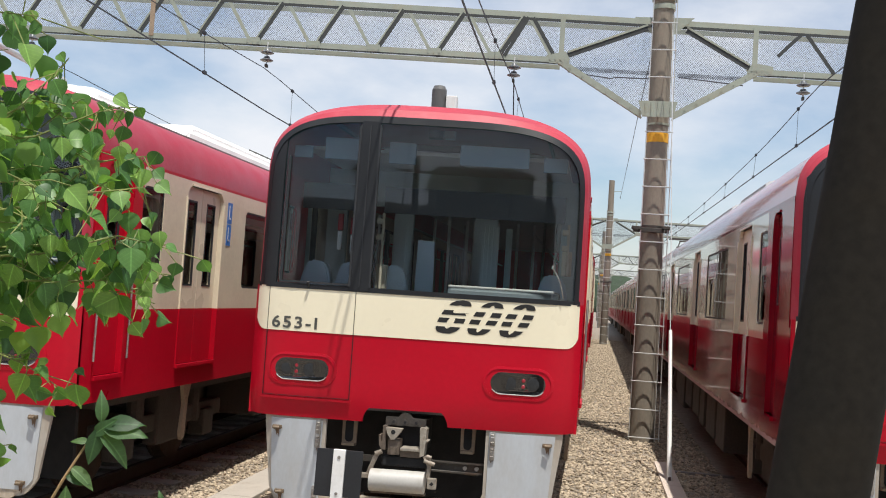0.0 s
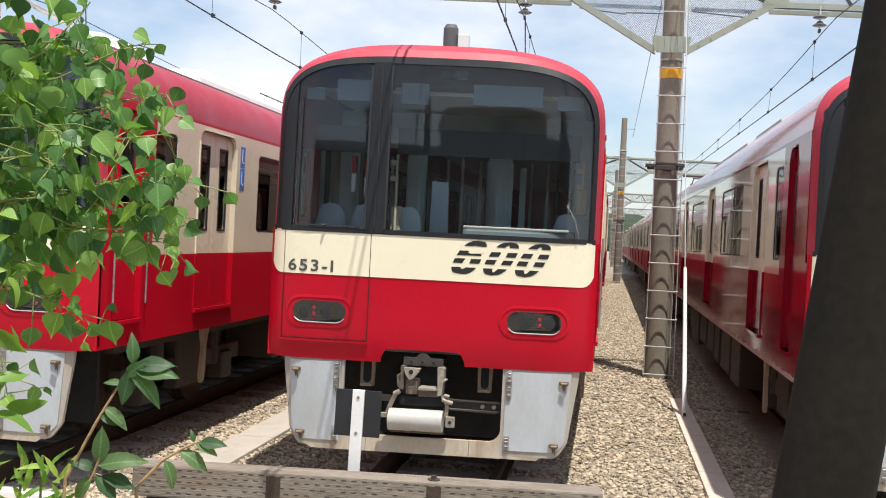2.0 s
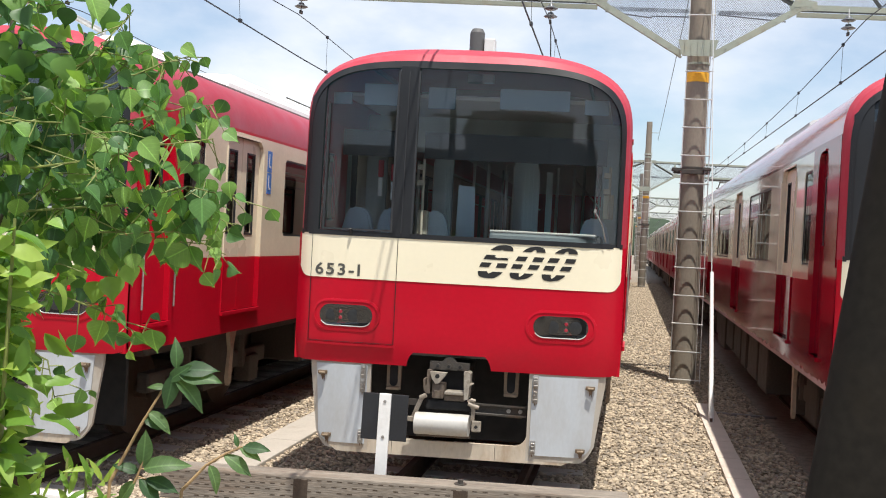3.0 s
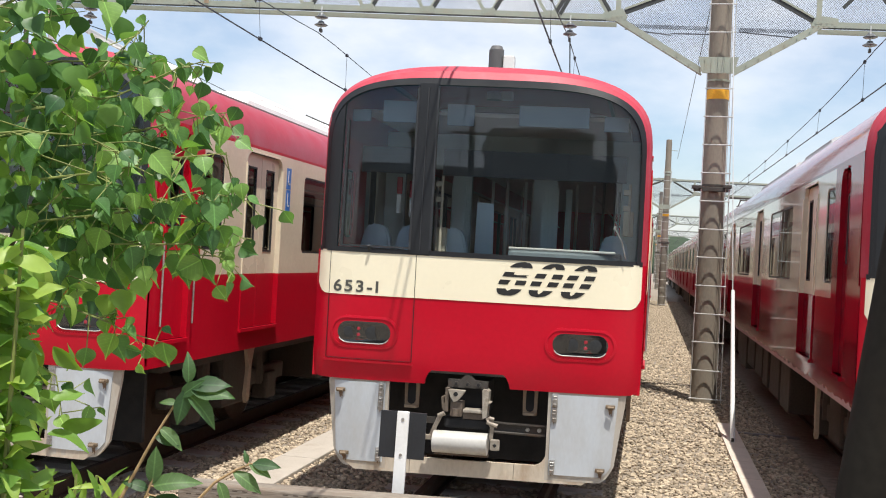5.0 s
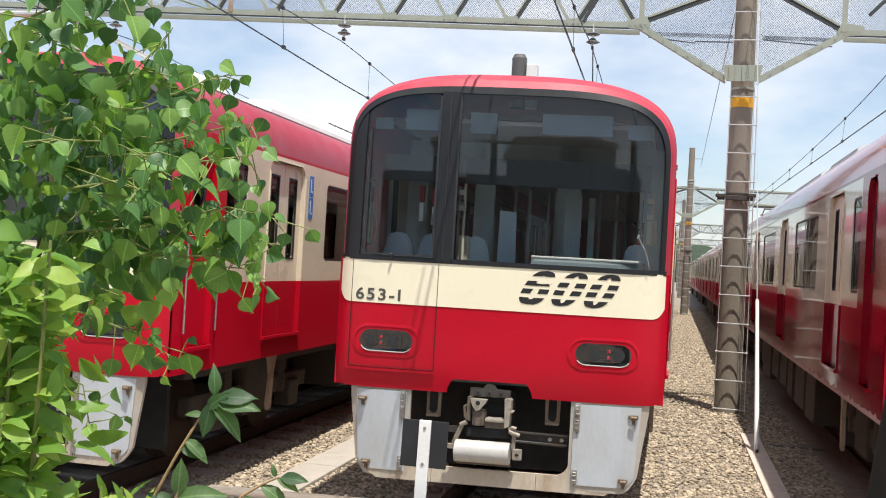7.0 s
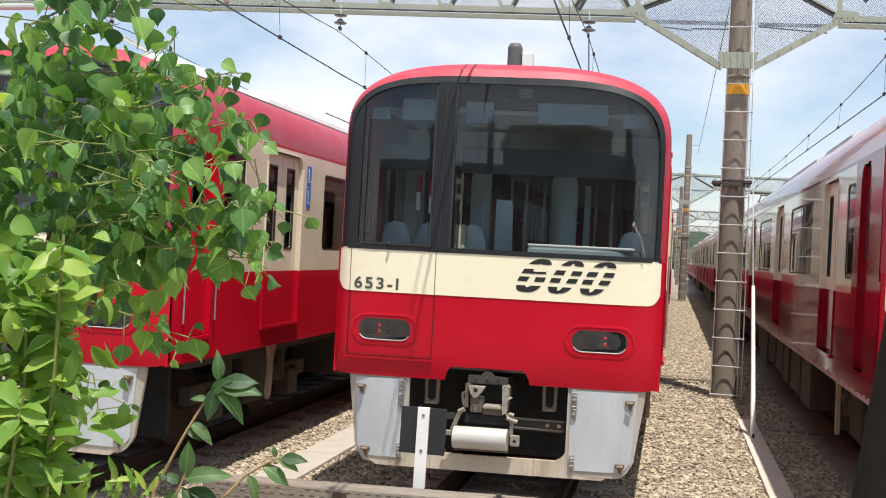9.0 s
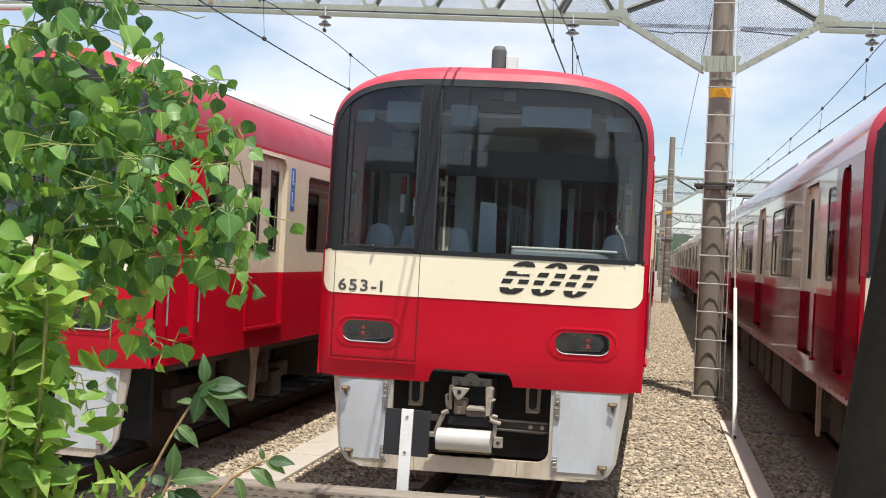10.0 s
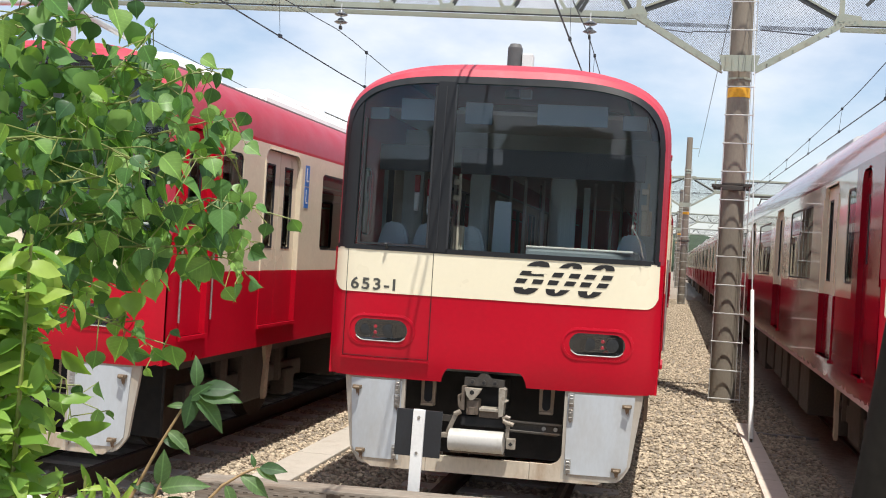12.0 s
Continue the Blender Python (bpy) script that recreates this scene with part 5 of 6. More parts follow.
overhead(-4.80, lambda y: -4.66 - 0.020 * (y - 2.5) if y < 10 else -4.70)
overhead(-0.23, lambda y: -0.13 - 0.016 * (y - 1.4) if y < 10 else -0.2)
overhead(5.00, lambda y: 5.03 - 0.016 * (y - 8.5) if y < 60 else 4.4)
overhead(-9.1, lambda y: -9.1, False)
rod_bm = bmesh.new()
rod(rod_bm, gp(-0.22, 6.1), (-0.22, 9.9, 5.40), 0.012, None, 6)
solid("steady_arm", rod_bm, WIRE, "dark steady arm of the contact wire", "steady arm")

# ------------------------------------------------ concrete troughs
for k in range(9):
    s = bmesh.new()
    box(s, -2.47, -2.05, 0.55 + 1.5 * k, 2.035 + 1.5 * k, GROUND - 0.05, GROUND + 0.055, 0.012)
    solid("trough_cover", s, SLAB, "pale concrete cable trough cover on ballast", "concrete slab", "trough covers")
for k in range(7):
    s = bmesh.new()
    box(s, 2.49, 2.74, 0.2 + 1.0 * k, 1.19 + 1.0 * k, GROUND - 0.05, GROUND + 0.055, 0.01)
    solid("trough_cover", s, SLAB_PINK, "narrow pinkish concrete trough cover on ballast", "concrete slab", "narrow trough covers")
s = bmesh.new()
box(s, 2.55, 3.6, 6.55, 6.66, GROUND - 0.03, GROUND + 0.03, 0.01)
solid("cross_trough", s, ROOF_GREY, "dark cross trough between tracks", "trough")

# ------------------------------------------------ buffer timber and stop sign at the track's end
bt = thing("buffer_timber", "weathered grey timber beam across the track end", "timber beam")
tw = bmesh.new()
box(tw, -1.90, 1.50, -0.11, 0.11, 0.155, 0.385, 0.012)
part("beam", tw, TIMBER, bt)
cuts = bmesh.new()
rg = random.Random(11)
for r in range(5):
    z = 0.19 + 0.042 * r
    x = -1.87 + (0.035 if r % 2 else 0)
    while x < 1.44:
        if rg.random() < 0.85:
            box(cuts, x, x + 0.036, -0.1115, -0.108, z, z + 0.006)
        x += 0.075
ob = part("incision", cuts, TIMBER_DARK, bt, "rows of short dark incisions")
ob["kind"] = "stuff"
for x in (-0.86, 0.30):
    st = bmesh.new()
    box(st, x - 0.055, x + 0.05, -0.114, -0.10, 0.155, 0.36, 0.002)
    part("dark_stain_patch", st, TIMBER_DARK, bt)
for x in (0.29,):
    b = bmesh.new()
    rod(b, (x, -0.02, 0.38), (x, -0.02, 0.42), 0.022, None, 6)
    rod(b, (x, -0.02, 0.385), (x, -0.02, 0.393), 0.045, None, 12)
    part("bolt", b, STEEL_DARK, bt, "dark bolt head")
for x in (-1.7, -0.535, 0.535, 1.3):
    lg = bmesh.new()
    box(lg, x - 0.1, x + 0.1, -0.08, 0.10, GROUND - 0.1, 0.156, 0.01)
    part("support_block", lg, TIMBER_DARK, bt)
bt.matrix_basis = pose(0, -1.30, 0, 0, 0, 6.5)

sg = thing("stop_sign", "black square board on a white post", "sign")
pb = bmesh.new()
box(pb, -0.045, 0.045, -0.02, 0.02, GROUND - 0.1, 0.955, 0.004)
part("post", pb, WHITE_PAINT, sg, "white painted post")
bb = bmesh.new()
box(bb, -0.175, 0.175, 0.021, 0.035, 0.595, 0.95, 0.004)
part("board", bb, BOARD_BLACK, sg, "black square board")
for z in (0.90, 0.63):
    part("nail", rod(bmesh.new(), (0, -0.02, z), (0, -0.026, z), 0.012, None, 8), STEEL, sg)
sg.matrix_basis = pose(-0.375, -1.04, 0, 0, 1.0, 6.5)

# roof cylinder on the middle train
an = bmesh.new()
rod(an, (-0.18, 1.55, 3.74), (-0.18, 1.55, 4.24), 0.075, None, 18)
rod(an, (-0.18, 1.55, 4.24), (-0.18, 1.55, 4.28), 0.075, 0.055, 18)
part("roof_horn_cover", an, HORN_GREY, middle, "dark grey cylinder on the roof", True)
an = bmesh.new()
box(an, -0.10, 0.01, 1.50, 1.62, 3.74, 4.18, 0.01)
part("roof_box", an, AC_WHITE, middle, "pale box on the roof")

# blue pictogram plates beside the left train's door
for z0, z1 in ((2.81, 3.05), (2.56, 2.80)):
    sp = bmesh.new()
    box(sp, 1.414, 1.420, 3.26, 3.39, z0, z1)
    plate = part("pictogram", sp, BLUE_SIGN, left, "small blue pictogram plate")
    wp = bmesh.new()
    box(wp, 1.4195, 1.4215, 3.295, 3.315, z0 + 0.05, z1 - 0.03)
    box(wp, 1.4195, 1.4215, 3.295, 3.36, z0 + 0.05, z0 + 0.07)
    part("mark", wp, WHITE_PAINT, plate)
rl = bmesh.new()
for a, b in (((0.15, 0.3, 4.17), (0.15, 1.75, 4.08)), ((0.15, 1.75, 4.08), (0.15, 1.85, 3.8)), ((0.15, 0.5, 4.15), (0.15, 0.5, 3.78)), ((-0.6, 0.3, 4.17), (0.15, 0.3, 4.17))):
    rod(rl, a, b, 0.03)
part("roof_rail", rl, ZINC, left, "grey tube rail on the roof")

# stay post close to the camera
p = bmesh.new()
rod(p, (2.135, -4.26, GROUND - 0.2), (2.737, -4.20, 4.4), 0.190, 0.184, 32)
solid("stay_post", p, POST, "dark leaning round post", "post", smooth=True)

# ------------------------------------------------ distance and what stands behind the camera
hill = bmesh.new()
rg = random.Random(5)
for k in range(60):
    x = -260 + 10 * k + rg.uniform(-3, 3)
    r = rg.uniform(9, 16)
    m = Matrix.Translation((x, 330 + rg.uniform(-20, 20), 1)) @ Matrix.Diagonal((r, r * 0.8, rg.uniform(8, 14), 1))
    res = bmesh.ops.create_icosphere(hill, subdivisions=3, radius=1, matrix=m)
    for v in res["verts"]:
        v.co += Vector((noise.noise(v.co * 0.35), 0, noise.noise(v.co * 0.35 + Vector((7, 0, 0))))) * 2.2
ob = solid("far_woods", hill, HILL, "distant dark green wooded hill", "woods", kind="stuff")
# known only as a dark reflection; widened and raised to cut reflected sky
for x0, x1, y0, h in ((-8.0, 1.6, -29, 6.6), (1.9, 7.5, -27, 8.4), (7.6, 17.0, -30, 7.4)):
    depot = thing("depot_building", "dull grey building across the road behind", "building", "buildings behind")
    w = bmesh.new()
    box(w, x0, x1, y0 - 7, y0, GROUND, h)
    part("wall", w, BUILDING, depot)
    w = bmesh.new()
    box(w, x0 - 0.2, x1 + 0.2, y0 - 7.3, y0 + 0.5, h, h + 0.3)
    part("roof", w, ROOF_GREY, depot)
    x = x0 + 0.6
    while x < x1 - 1.2:
        for z in (1.2, 4.0):
            if z + 1.4 < h:
                w = bmesh.new()
                box(w, x, x + 1.1, y0, y0 + 0.04, z, z + 1.3)
                part("window", w, CURTAIN if int(x * 7) % 2 else FRAME_GREY, depot)
        x += 1.9
for x, yy, hgt in ((0.6, -19, 7.6), (4.6, -22, 8.6), (9.5, -20, 7.0)):
    up = bmesh.new()
    rod(up, (x, yy, GROUND), (x, yy, hgt), 0.14, 0.10, 12)
    box(up, x - 0.7, x + 0.7, yy - 0.04, yy + 0.04, hgt - 0.8, hgt - 0.7)
    solid("utility_pole", up, POST, "dark utility pole across the road behind", "utility pole", "utility poles")
w = bmesh.new()
box(w, -40, 40, -40, -39.6, GROUND, 4.2)
solid("wall_behind", w, WALL_FAR, "dull grey wall far behind", "wall", kind="structure")
lamp = thing("street_lamp", "dark lamp post with a round head", "street lamp")
part("pole", rod(bmesh.new(), (-1.2, -14, GROUND), (-1.2, -14, 5.6), 0.09, 0.07, 12), POST, lamp)
hd = bmesh.new()
bmesh.ops.create_uvsphere(hd, u_segments=12, v_segments=8, radius=0.18, matrix=Matrix.Translation((-1.2, -14, 5.7)))
part("head", hd, POST, lamp)

pk = bmesh.new()
box(pk, -4.2, -1.86, -2.75, -2.66, 0.12, 0.44, 0.01)
plank = solid("kerb_board", pk, WHITE_PAINT, "white board with a yellow stripe near the track end", "board")
pk = bmesh.new()
box(pk, -4.2, -1.87, -2.757, -2.751, 0.34, 0.40)
part("stripe", pk, YELLOW, plank, "yellow stripe")
for x in (-3.6, -2.2):
    lg = bmesh.new()
    box(lg, x - 0.05, x + 0.05, -2.66, -2.58, GROUND - 0.1, 0.40)
    part("stake", lg, TIMBER, plank)
# ---------------------------------------------------------------- plants beside the camera
def leaf_paint(name, dark, mid, light, by_island, rough=0.42):
    m = bpy.data.materials.new(name)
    m.use_nodes = True
    n, l = m.node_tree.nodes, m.node_tree.links
    b = n["Principled BSDF"]
    info = n.new("ShaderNodeNewGeometry") if by_island else n.new("ShaderNodeObjectInfo")
    ramp = n.new("ShaderNodeValToRGB")
    e = ramp.color_ramp.elements
    e[0].position, e[0].color = 0.0, (*dark, 1)
    e[1].position, e[1].color = 1.0, (*light, 1)
    e.new(0.55).color = (*mid, 1)
    l.new(info.outputs["Random Per Island" if by_island else "Random"], ramp.inputs["Fac"])
    tc, nz = n.new("ShaderNodeTexCoord"), n.new("ShaderNodeTexNoise")
    nz.inputs["Scale"].default_value = 40 if by_island else 3
    nz.inputs["Detail"].default_value = 5
    l.new(tc.outputs["Object"], nz.inputs["Vector"])
    rg_ = n.new("ShaderNodeMapRange")
    rg_.inputs["To Min"].default_value, rg_.inputs["To Max"].default_value = 0.7, 1.3
    l.new(nz.outputs["Fac"], rg_.inputs["Value"])
    vm = n.new("ShaderNodeVectorMath")
    vm.operation = "SCALE"
    l.new(ramp.outputs["Color"], vm.inputs[0])
    l.new(rg_.outputs["Result"], vm.inputs["Scale"])
    if not by_island:
        # pale midrib and side veins in the blade's own space
        xyz, ax, rib = n.new("ShaderNodeSeparateXYZ"), n.new("ShaderNodeMath"), n.new("ShaderNodeMapRange")
        ax.operation = "ABSOLUTE"
        l.new(tc.outputs["Object"], xyz.inputs[0])
        l.new(xyz.outputs["X"], ax.inputs[0])
        rib.inputs["From Min"].default_value, rib.inputs["From Max"].default_value = 0.008, 0.030
        rib.inputs["To Min"].default_value, rib.inputs["To Max"].default_value = 1.6, 1.0
        l.new(ax.outputs[0], rib.inputs["Value"])
        run, sine, fine_ = n.new("ShaderNodeMath"), n.new("ShaderNodeMath"), n.new("ShaderNodeMapRange")
        run.operation, sine.operation = "MULTIPLY_ADD", "PINGPONG"
        run.inputs[1].default_value = -0.75
        l.new(ax.outputs[0], run.inputs[0])
        l.new(xyz.outputs["Y"], run.inputs[2])
        l.new(run.outputs[0], sine.inputs[0])
        sine.inputs[1].default_value = 0.07
        fine_.inputs["From Min"].default_value, fine_.inputs["From Max"].default_value = 0.0, 0.012
        fine_.inputs["To Min"].default_value, fine_.inputs["To Max"].default_value = 1.22, 1.0
        l.new(sine.outputs[0], fine_.inputs["Value"])
        both, vein = n.new("ShaderNodeMath"), n.new("ShaderNodeVectorMath")
        both.operation, vein.operation = "MULTIPLY", "SCALE"
        l.new(rib.outputs["Result"], both.inputs[0])
        l.new(fine_.outputs["Result"], both.inputs[1])
        l.new(vm.outputs["Vector"], vein.inputs[0])
        l.new(both.outputs[0], vein.inputs["Scale"])
        vm = vein
    l.new(vm.outputs["Vector"], b.inputs["Base Color"])
    b.inputs["Roughness"].default_value = rough
    b.inputs["Specular IOR Level"].default_value = 0.4
    bp = n.new("ShaderNodeBump")
    bp.inputs["Strength"].default_value = 0.15
    bp.inputs["Distance"].default_value = 0.004
    l.new(nz.outputs["Fac"], bp.inputs["Height"])
    l.new(bp.outputs["Normal"], b.inputs["Normal"])
    tr, mx, add = n.new("ShaderNodeBsdfTranslucent"), n.new("ShaderNodeMixShader"), n.new("ShaderNodeVectorMath")
    add.operation = "MULTIPLY"
    add.inputs[1].default_value = (1.4, 1.35, 0.55)
    l.new(vm.outputs["Vector"], add.inputs[0])
    l.new(add.outputs["Vector"], tr.inputs["Color"])
    mx.inputs["Fac"].default_value = 0.42
    l.new(b.outputs["BSDF"], mx.inputs[1])
    l.new(tr.outputs["BSDF"], mx.inputs[2])
    l.new(mx.outputs["Shader"], n["Material Output"].inputs["Surface"])
    return m


GREENS = (0.043, 0.112, 0.042), (0.13, 0.275, 0.078), (0.27, 0.44, 0.115)
LEAF = leaf_paint("green_leaf", *GREENS, False)
LEAF_MASS = leaf_paint("green_leaf_mass", *GREENS, True)
LEAF_LIGHT = leaf_paint("light_green_leaf", (0.12, 0.25, 0.04), (0.21, 0.36, 0.07), (0.36, 0.48, 0.10), True)
LEAF_DULL = leaf_paint("dull_green_leaf", (0.035, 0.08, 0.035), (0.07, 0.14, 0.055), (0.12, 0.20, 0.08), False, 0.5)
TWIG = surface("yellow_green_twig", (0.19, 0.22, 0.06), 0.6, scale=30, vary=0.25, bump=0.1)
TWIG_BROWN = surface("tan_stem", (0.36, 0.24, 0.12), 0.7, scale=30, vary=0.25, bump=0.15)

BARK = surface("grey_brown_bark", (0.10, 0.085, 0.06), 0.85, scale=20, vary=0.25, bump=0.3)

BROAD = (0.0, 0.03), (0.04, 0.19), (0.13, 0.37), (0.27, 0.475), (0.42, 0.455), (0.57, 0.34), (0.70, 0.195), (0.80, 0.09), (0.89, 0.035), (1.0, 0.0)
OVAL = (0.0, 0.02), (0.10, 0.12), (0.25, 0.21), (0.45, 0.25), (0.65, 0.21), (0.82, 0.12), (0.93, 0.05), (1.0, 0.0)
NARROW = (0.0, 0.02), (0.2, 0.085), (0.5, 0.10), (0.8, 0.06), (1.0, 0.0)


def leaf_points(outline, fold, curl, wave, r):
    """Points and faces of one leaf, a unit long along y, its blade folded along the midrib."""
    pts, faces = [], []
    for t, w in outline:
        z = -curl * t * t
        pts.append((0, t, z))
        for s in (-1, 1):
            pts.append((s * w * 0.95, t - 0.04 * w * (t < 0.2), z + fold * w + wave * math.sin(9 * t + s * 1.3 + r)))
    for k in range(len(outline) - 1):
        a, b = 3 * k, 3 * k + 3
        faces += [(a, b, b + 1, a + 1), (a + 2, b + 2, b, a)]
    return pts, faces


def leaf_mesh(name, outline, fold, curl, wave, r, material):
    pts, faces = leaf_points(outline, fold, curl, wave, r)
    me = bpy.data.meshes.new(name)
    me.from_pydata(pts, [], faces)
    me.materials.append(material)
    for f in me.polygons:
        f.use_smooth = True
    return me


def leaf_pose(r, at, size, out=0.0, droop=0.75, face=(0.12, -0.75, 0.55), jitter=0.72):
    """Leaf hanging with its tip down and its blade towards the light."""
    tip = Vector((out + r.gauss(0, 0.45), r.gauss(0, 0.25), -droop + r.gauss(0, 0.35))).normalized()
    nrm = Vector(face) + Vector((r.gauss(0, jitter), r.gauss(0, jitter * 0.6), r.gauss(0, jitter)))
    side = tip.cross(nrm).normalized()
    nrm = side.cross(tip).normalized()
    m = Matrix((side, tip, nrm)).transposed().to_4x4()
    return Matrix.Translation(at) @ m @ Matrix.Diagonal((size, size, size, 1))


def leaf_mass(name, poses, kinds, material, parent, label):
    """Many leaves joined in one mesh."""
    vs, fs = [], []
    for k, m in enumerate(poses):
        pts, faces = kinds[k % len(kinds)]
        base = len(vs)
        vs += [m @ Vector(p_) for p_ in pts]
        fs += [tuple(i + base for i in f) for f in faces]
    me = bpy.data.meshes.new(name)
    me.from_pydata(vs, [], fs)
    me.materials.append(material)
    for f in me.polygons:
        f.use_smooth = True
    ob = new(name, me)
    ob.parent = parent
    return tagged(ob, label, kind="stuff")


def along(pts, u):
    """A point on a bent line."""
    k = min(int(u * (len(pts) - 1)), len(pts) - 2)
    f = u * (len(pts) - 1) - k
    return pts[k].lerp(pts[k + 1], f)


R_PLANT = random.Random(21)
shrub = thing("shrub", "leafy green shrub with broad pointed leaves on thin twigs", "shrub")
shrub.matrix_basis = pose(0.460, -7.055, 0, 0, 0, 13.2)
leaf_kinds = [leaf_mesh("leaf", BROAD, f, c, w, r, LEAF) for f, c, w, r in ((0.22, 0.12, 0.02, 0), (0.38, 0.25, 0.03, 2), (0.10, 0.30, 0.04, 4), (0.55, 0.10, 0.02, 5))]
broad_points = [leaf_points(BROAD, f, c, w, r) for f, c, w, r in ((0.22, 0.12, 0.02, 0), (0.38, 0.25, 0.03, 2), (0.10, 0.30, 0.04, 4), (0.6, 0.10, 0.02, 5))]
oval_points = [leaf_points(OVAL, f, c, w, r) for f, c, w, r in ((0.3, 0.25, 0.03, 0), (0.5, 0.45, 0.03, 2), (0.15, 0.15, 0.04, 4))]
narrow_points = [leaf_points(NARROW, f, c, 0.01, 0) for f, c in ((0.3, 0.25), (0.5, 0.6), (0.2, 0.05))]

tr_bm = bmesh.new()
for a, b, r0, r1 in (((-0.16, 0.32, GROUND), (-0.14, 0.28, 1.9), 0.016, 0.008), ((-0.14, 0.28, 1.9), (-0.06, 0.26, 2.2), 0.008, 0.006), ((-0.06, 0.26, 2.2), (-0.08, 0.26, 2.75), 0.006, 0.003), ((-0.15, 0.28, 1.7), (-0.2, 0.25, 2.5), 0.012, 0.004)):
    rod(tr_bm, a, b, r0, r1, 8)
part("trunk", tr_bm, BARK, shrub, "", True)

BRANCHES = []


def branch(nodes, count, size=0.056, depth=0.0, spread_=0.020):
    """A twig in x and height of the shrub's own space, with leaves hanging from it on stalks."""
    r = R_PLANT
    pts = [Vector((x, depth + r.uniform(-0.03, 0.03), z)) for x, z in nodes]
    base = pts[0].copy()
    loc = [p_ - base for p_ in pts]
    bm = bmesh.new()
    for k in range(len(loc) - 1):
        rod(bm, loc[k], loc[k + 1], 0.0020 - 0.00045 * k, 0.0020 - 0.00045 * (k + 1), 6)
    seats = []
    count = int(count * 1.5)
    for k in range(count):
        u = min(1.0, max(0.02, (k + r.uniform(0.1, 0.9)) / count))
        at = along(loc, u)
        s = size * r.uniform(0.46, 0.84) * (1.0 if u < 0.85 else 0.7)
        end = at + Vector((r.gauss(0, spread_), r.gauss(0, 0.035), r.gauss(-0.006, spread_)))
        rod(bm, at, end, 0.0009, 0.0009, 4)
        seats.append((end, s))
    ob = part("branch", bm, TWIG, shrub, "thin yellow-green twig")
    ob.location = base
    for end, s in seats:
        share("leaf", r.choice(leaf_kinds), ob, leaf_pose(r, end, s, 0.15))
    BRANCHES.append((ob, base))


branch([(-0.017, 2.47), (0.043, 2.515), (0.094, 2.544), (0.162, 2.54)], 14, 0.062, 0.0)
branch([(0.02, 2.60), (0.06, 2.64), (0.10, 2.63), (0.15, 2.60)], 12, 0.062, -0.02)
branch([(0.043, 2.354), (0.136, 2.402), (0.164, 2.463), (0.189, 2.496)], 13, 0.050, 0.05)
branch([(0.034, 2.328), (0.162, 2.365), (0.247, 2.408), (0.300, 2.420)], 24, 0.052, 0.0)
branch([(0.051, 2.278), (0.196, 2.320), (0.281, 2.346), (0.335, 2.350)], 24, 0.052, 0.04)
branch([(0.043, 2.226), (0.179, 2.251), (0.270, 2.275), (0.345, 2.290)], 24, 0.056, -0.03)
branch([(0.043, 2.167), (0.196, 2.188), (0.300, 2.225), (0.372, 2.212)], 30, 0.056, 0.0)
branch([(0.10, 2.19), (0.22, 2.205), (0.30, 2.19), (0.37, 2.16)], 16, 0.060, 0.06)
branch([(0.043, 2.116), (0.170, 2.144), (0.290, 2.151), (0.360, 2.120)], 26, 0.060, 0.02)
branch([(0.0, 2.062), (0.102, 2.055), (0.179, 2.026), (0.243, 1.990)], 16, 0.055, 0.0)
branch([(0.0, 1.994), (0.060, 1.985), (0.115, 1.950), (0.136, 1.883)], 14, 0.045, -0.04)
branch([(-0.03, 2.40), (0.06, 2.42), (0.14, 2.43), (0.20, 2.40)], 16, 0.056, 0.08)
branch([(-0.05, 2.28), (0.05, 2.30), (0.14, 2.30), (0.22, 2.27)], 20, 0.060, -0.06)
branch([(-0.05, 2.18), (0.06, 2.21), (0.14, 2.20), (0.21, 2.18)], 20, 0.060, 0.10)

# inner leaves
EDGE = [(2.70, 0.13), (2.53, 0.15), (2.48, 0.17), (2.40, 0.22), (2.32, 0.24), (2.25, 0.25), (2.19, 0.27), (2.13, 0.25), (2.06, 0.17), (1.98, 0.12), (1.90, 0.10), (1.60, 0.10)]


def edge_at(z):
    for (z1, x1), (z0, x0) in zip(EDGE, EDGE[1:]):
        if z0 <= z <= z1:
            return x0 + (x1 - x0) * (z - z0) / (z1 - z0)
    return 0.1


poses = []
while len(poses) < 780:
    z = R_PLANT.uniform(2.02, 2.72)
    x = R_PLANT.uniform(-0.18, 0.30)
    e = edge_at(z)
    if z > 2.40 and R_PLANT.random() < min(0.9, (z - 2.40) * 6.0):
        continue
    if x > e or R_PLANT.random() < max(0.0, (x - e + 0.15) / 0.15) ** 1.0 * 0.94:
        continue
    if 0.09 < x < 0.215 and 2.175 < z < 2.275 and R_PLANT.random() < 0.85:
        continue
    d = R_PLANT.uniform(-0.04, 0.30)
    poses.append(leaf_pose(R_PLANT, Vector((x * (1 + d / 1.5), d, z)), R_PLANT.uniform(0.028, 0.046)))
leaf_mass("inner_leaves", poses, broad_points, LEAF_MASS, shrub, "dense inner leaves")
tw = bmesh.new()
for k in range(16):
    a = Vector((R_PLANT.uniform(-0.1, 0.16), R_PLANT.uniform(-0.06, 0.1), R_PLANT.uniform(2.0, 2.6)))
    b = a + Vector((R_PLANT.uniform(0.03, 0.12), R_PLANT.uniform(-0.03, 0.03), R_PLANT.uniform(-0.05, 0.06)))
    c = b + Vector((R_PLANT.uniform(0.01, 0.07), 0, R_PLANT.uniform(-0.05, 0.04)))
    rod(tw, a, b, 0.0013, 0.0010, 5)
    rod(tw, b, c, 0.0010, 0.0006, 5)
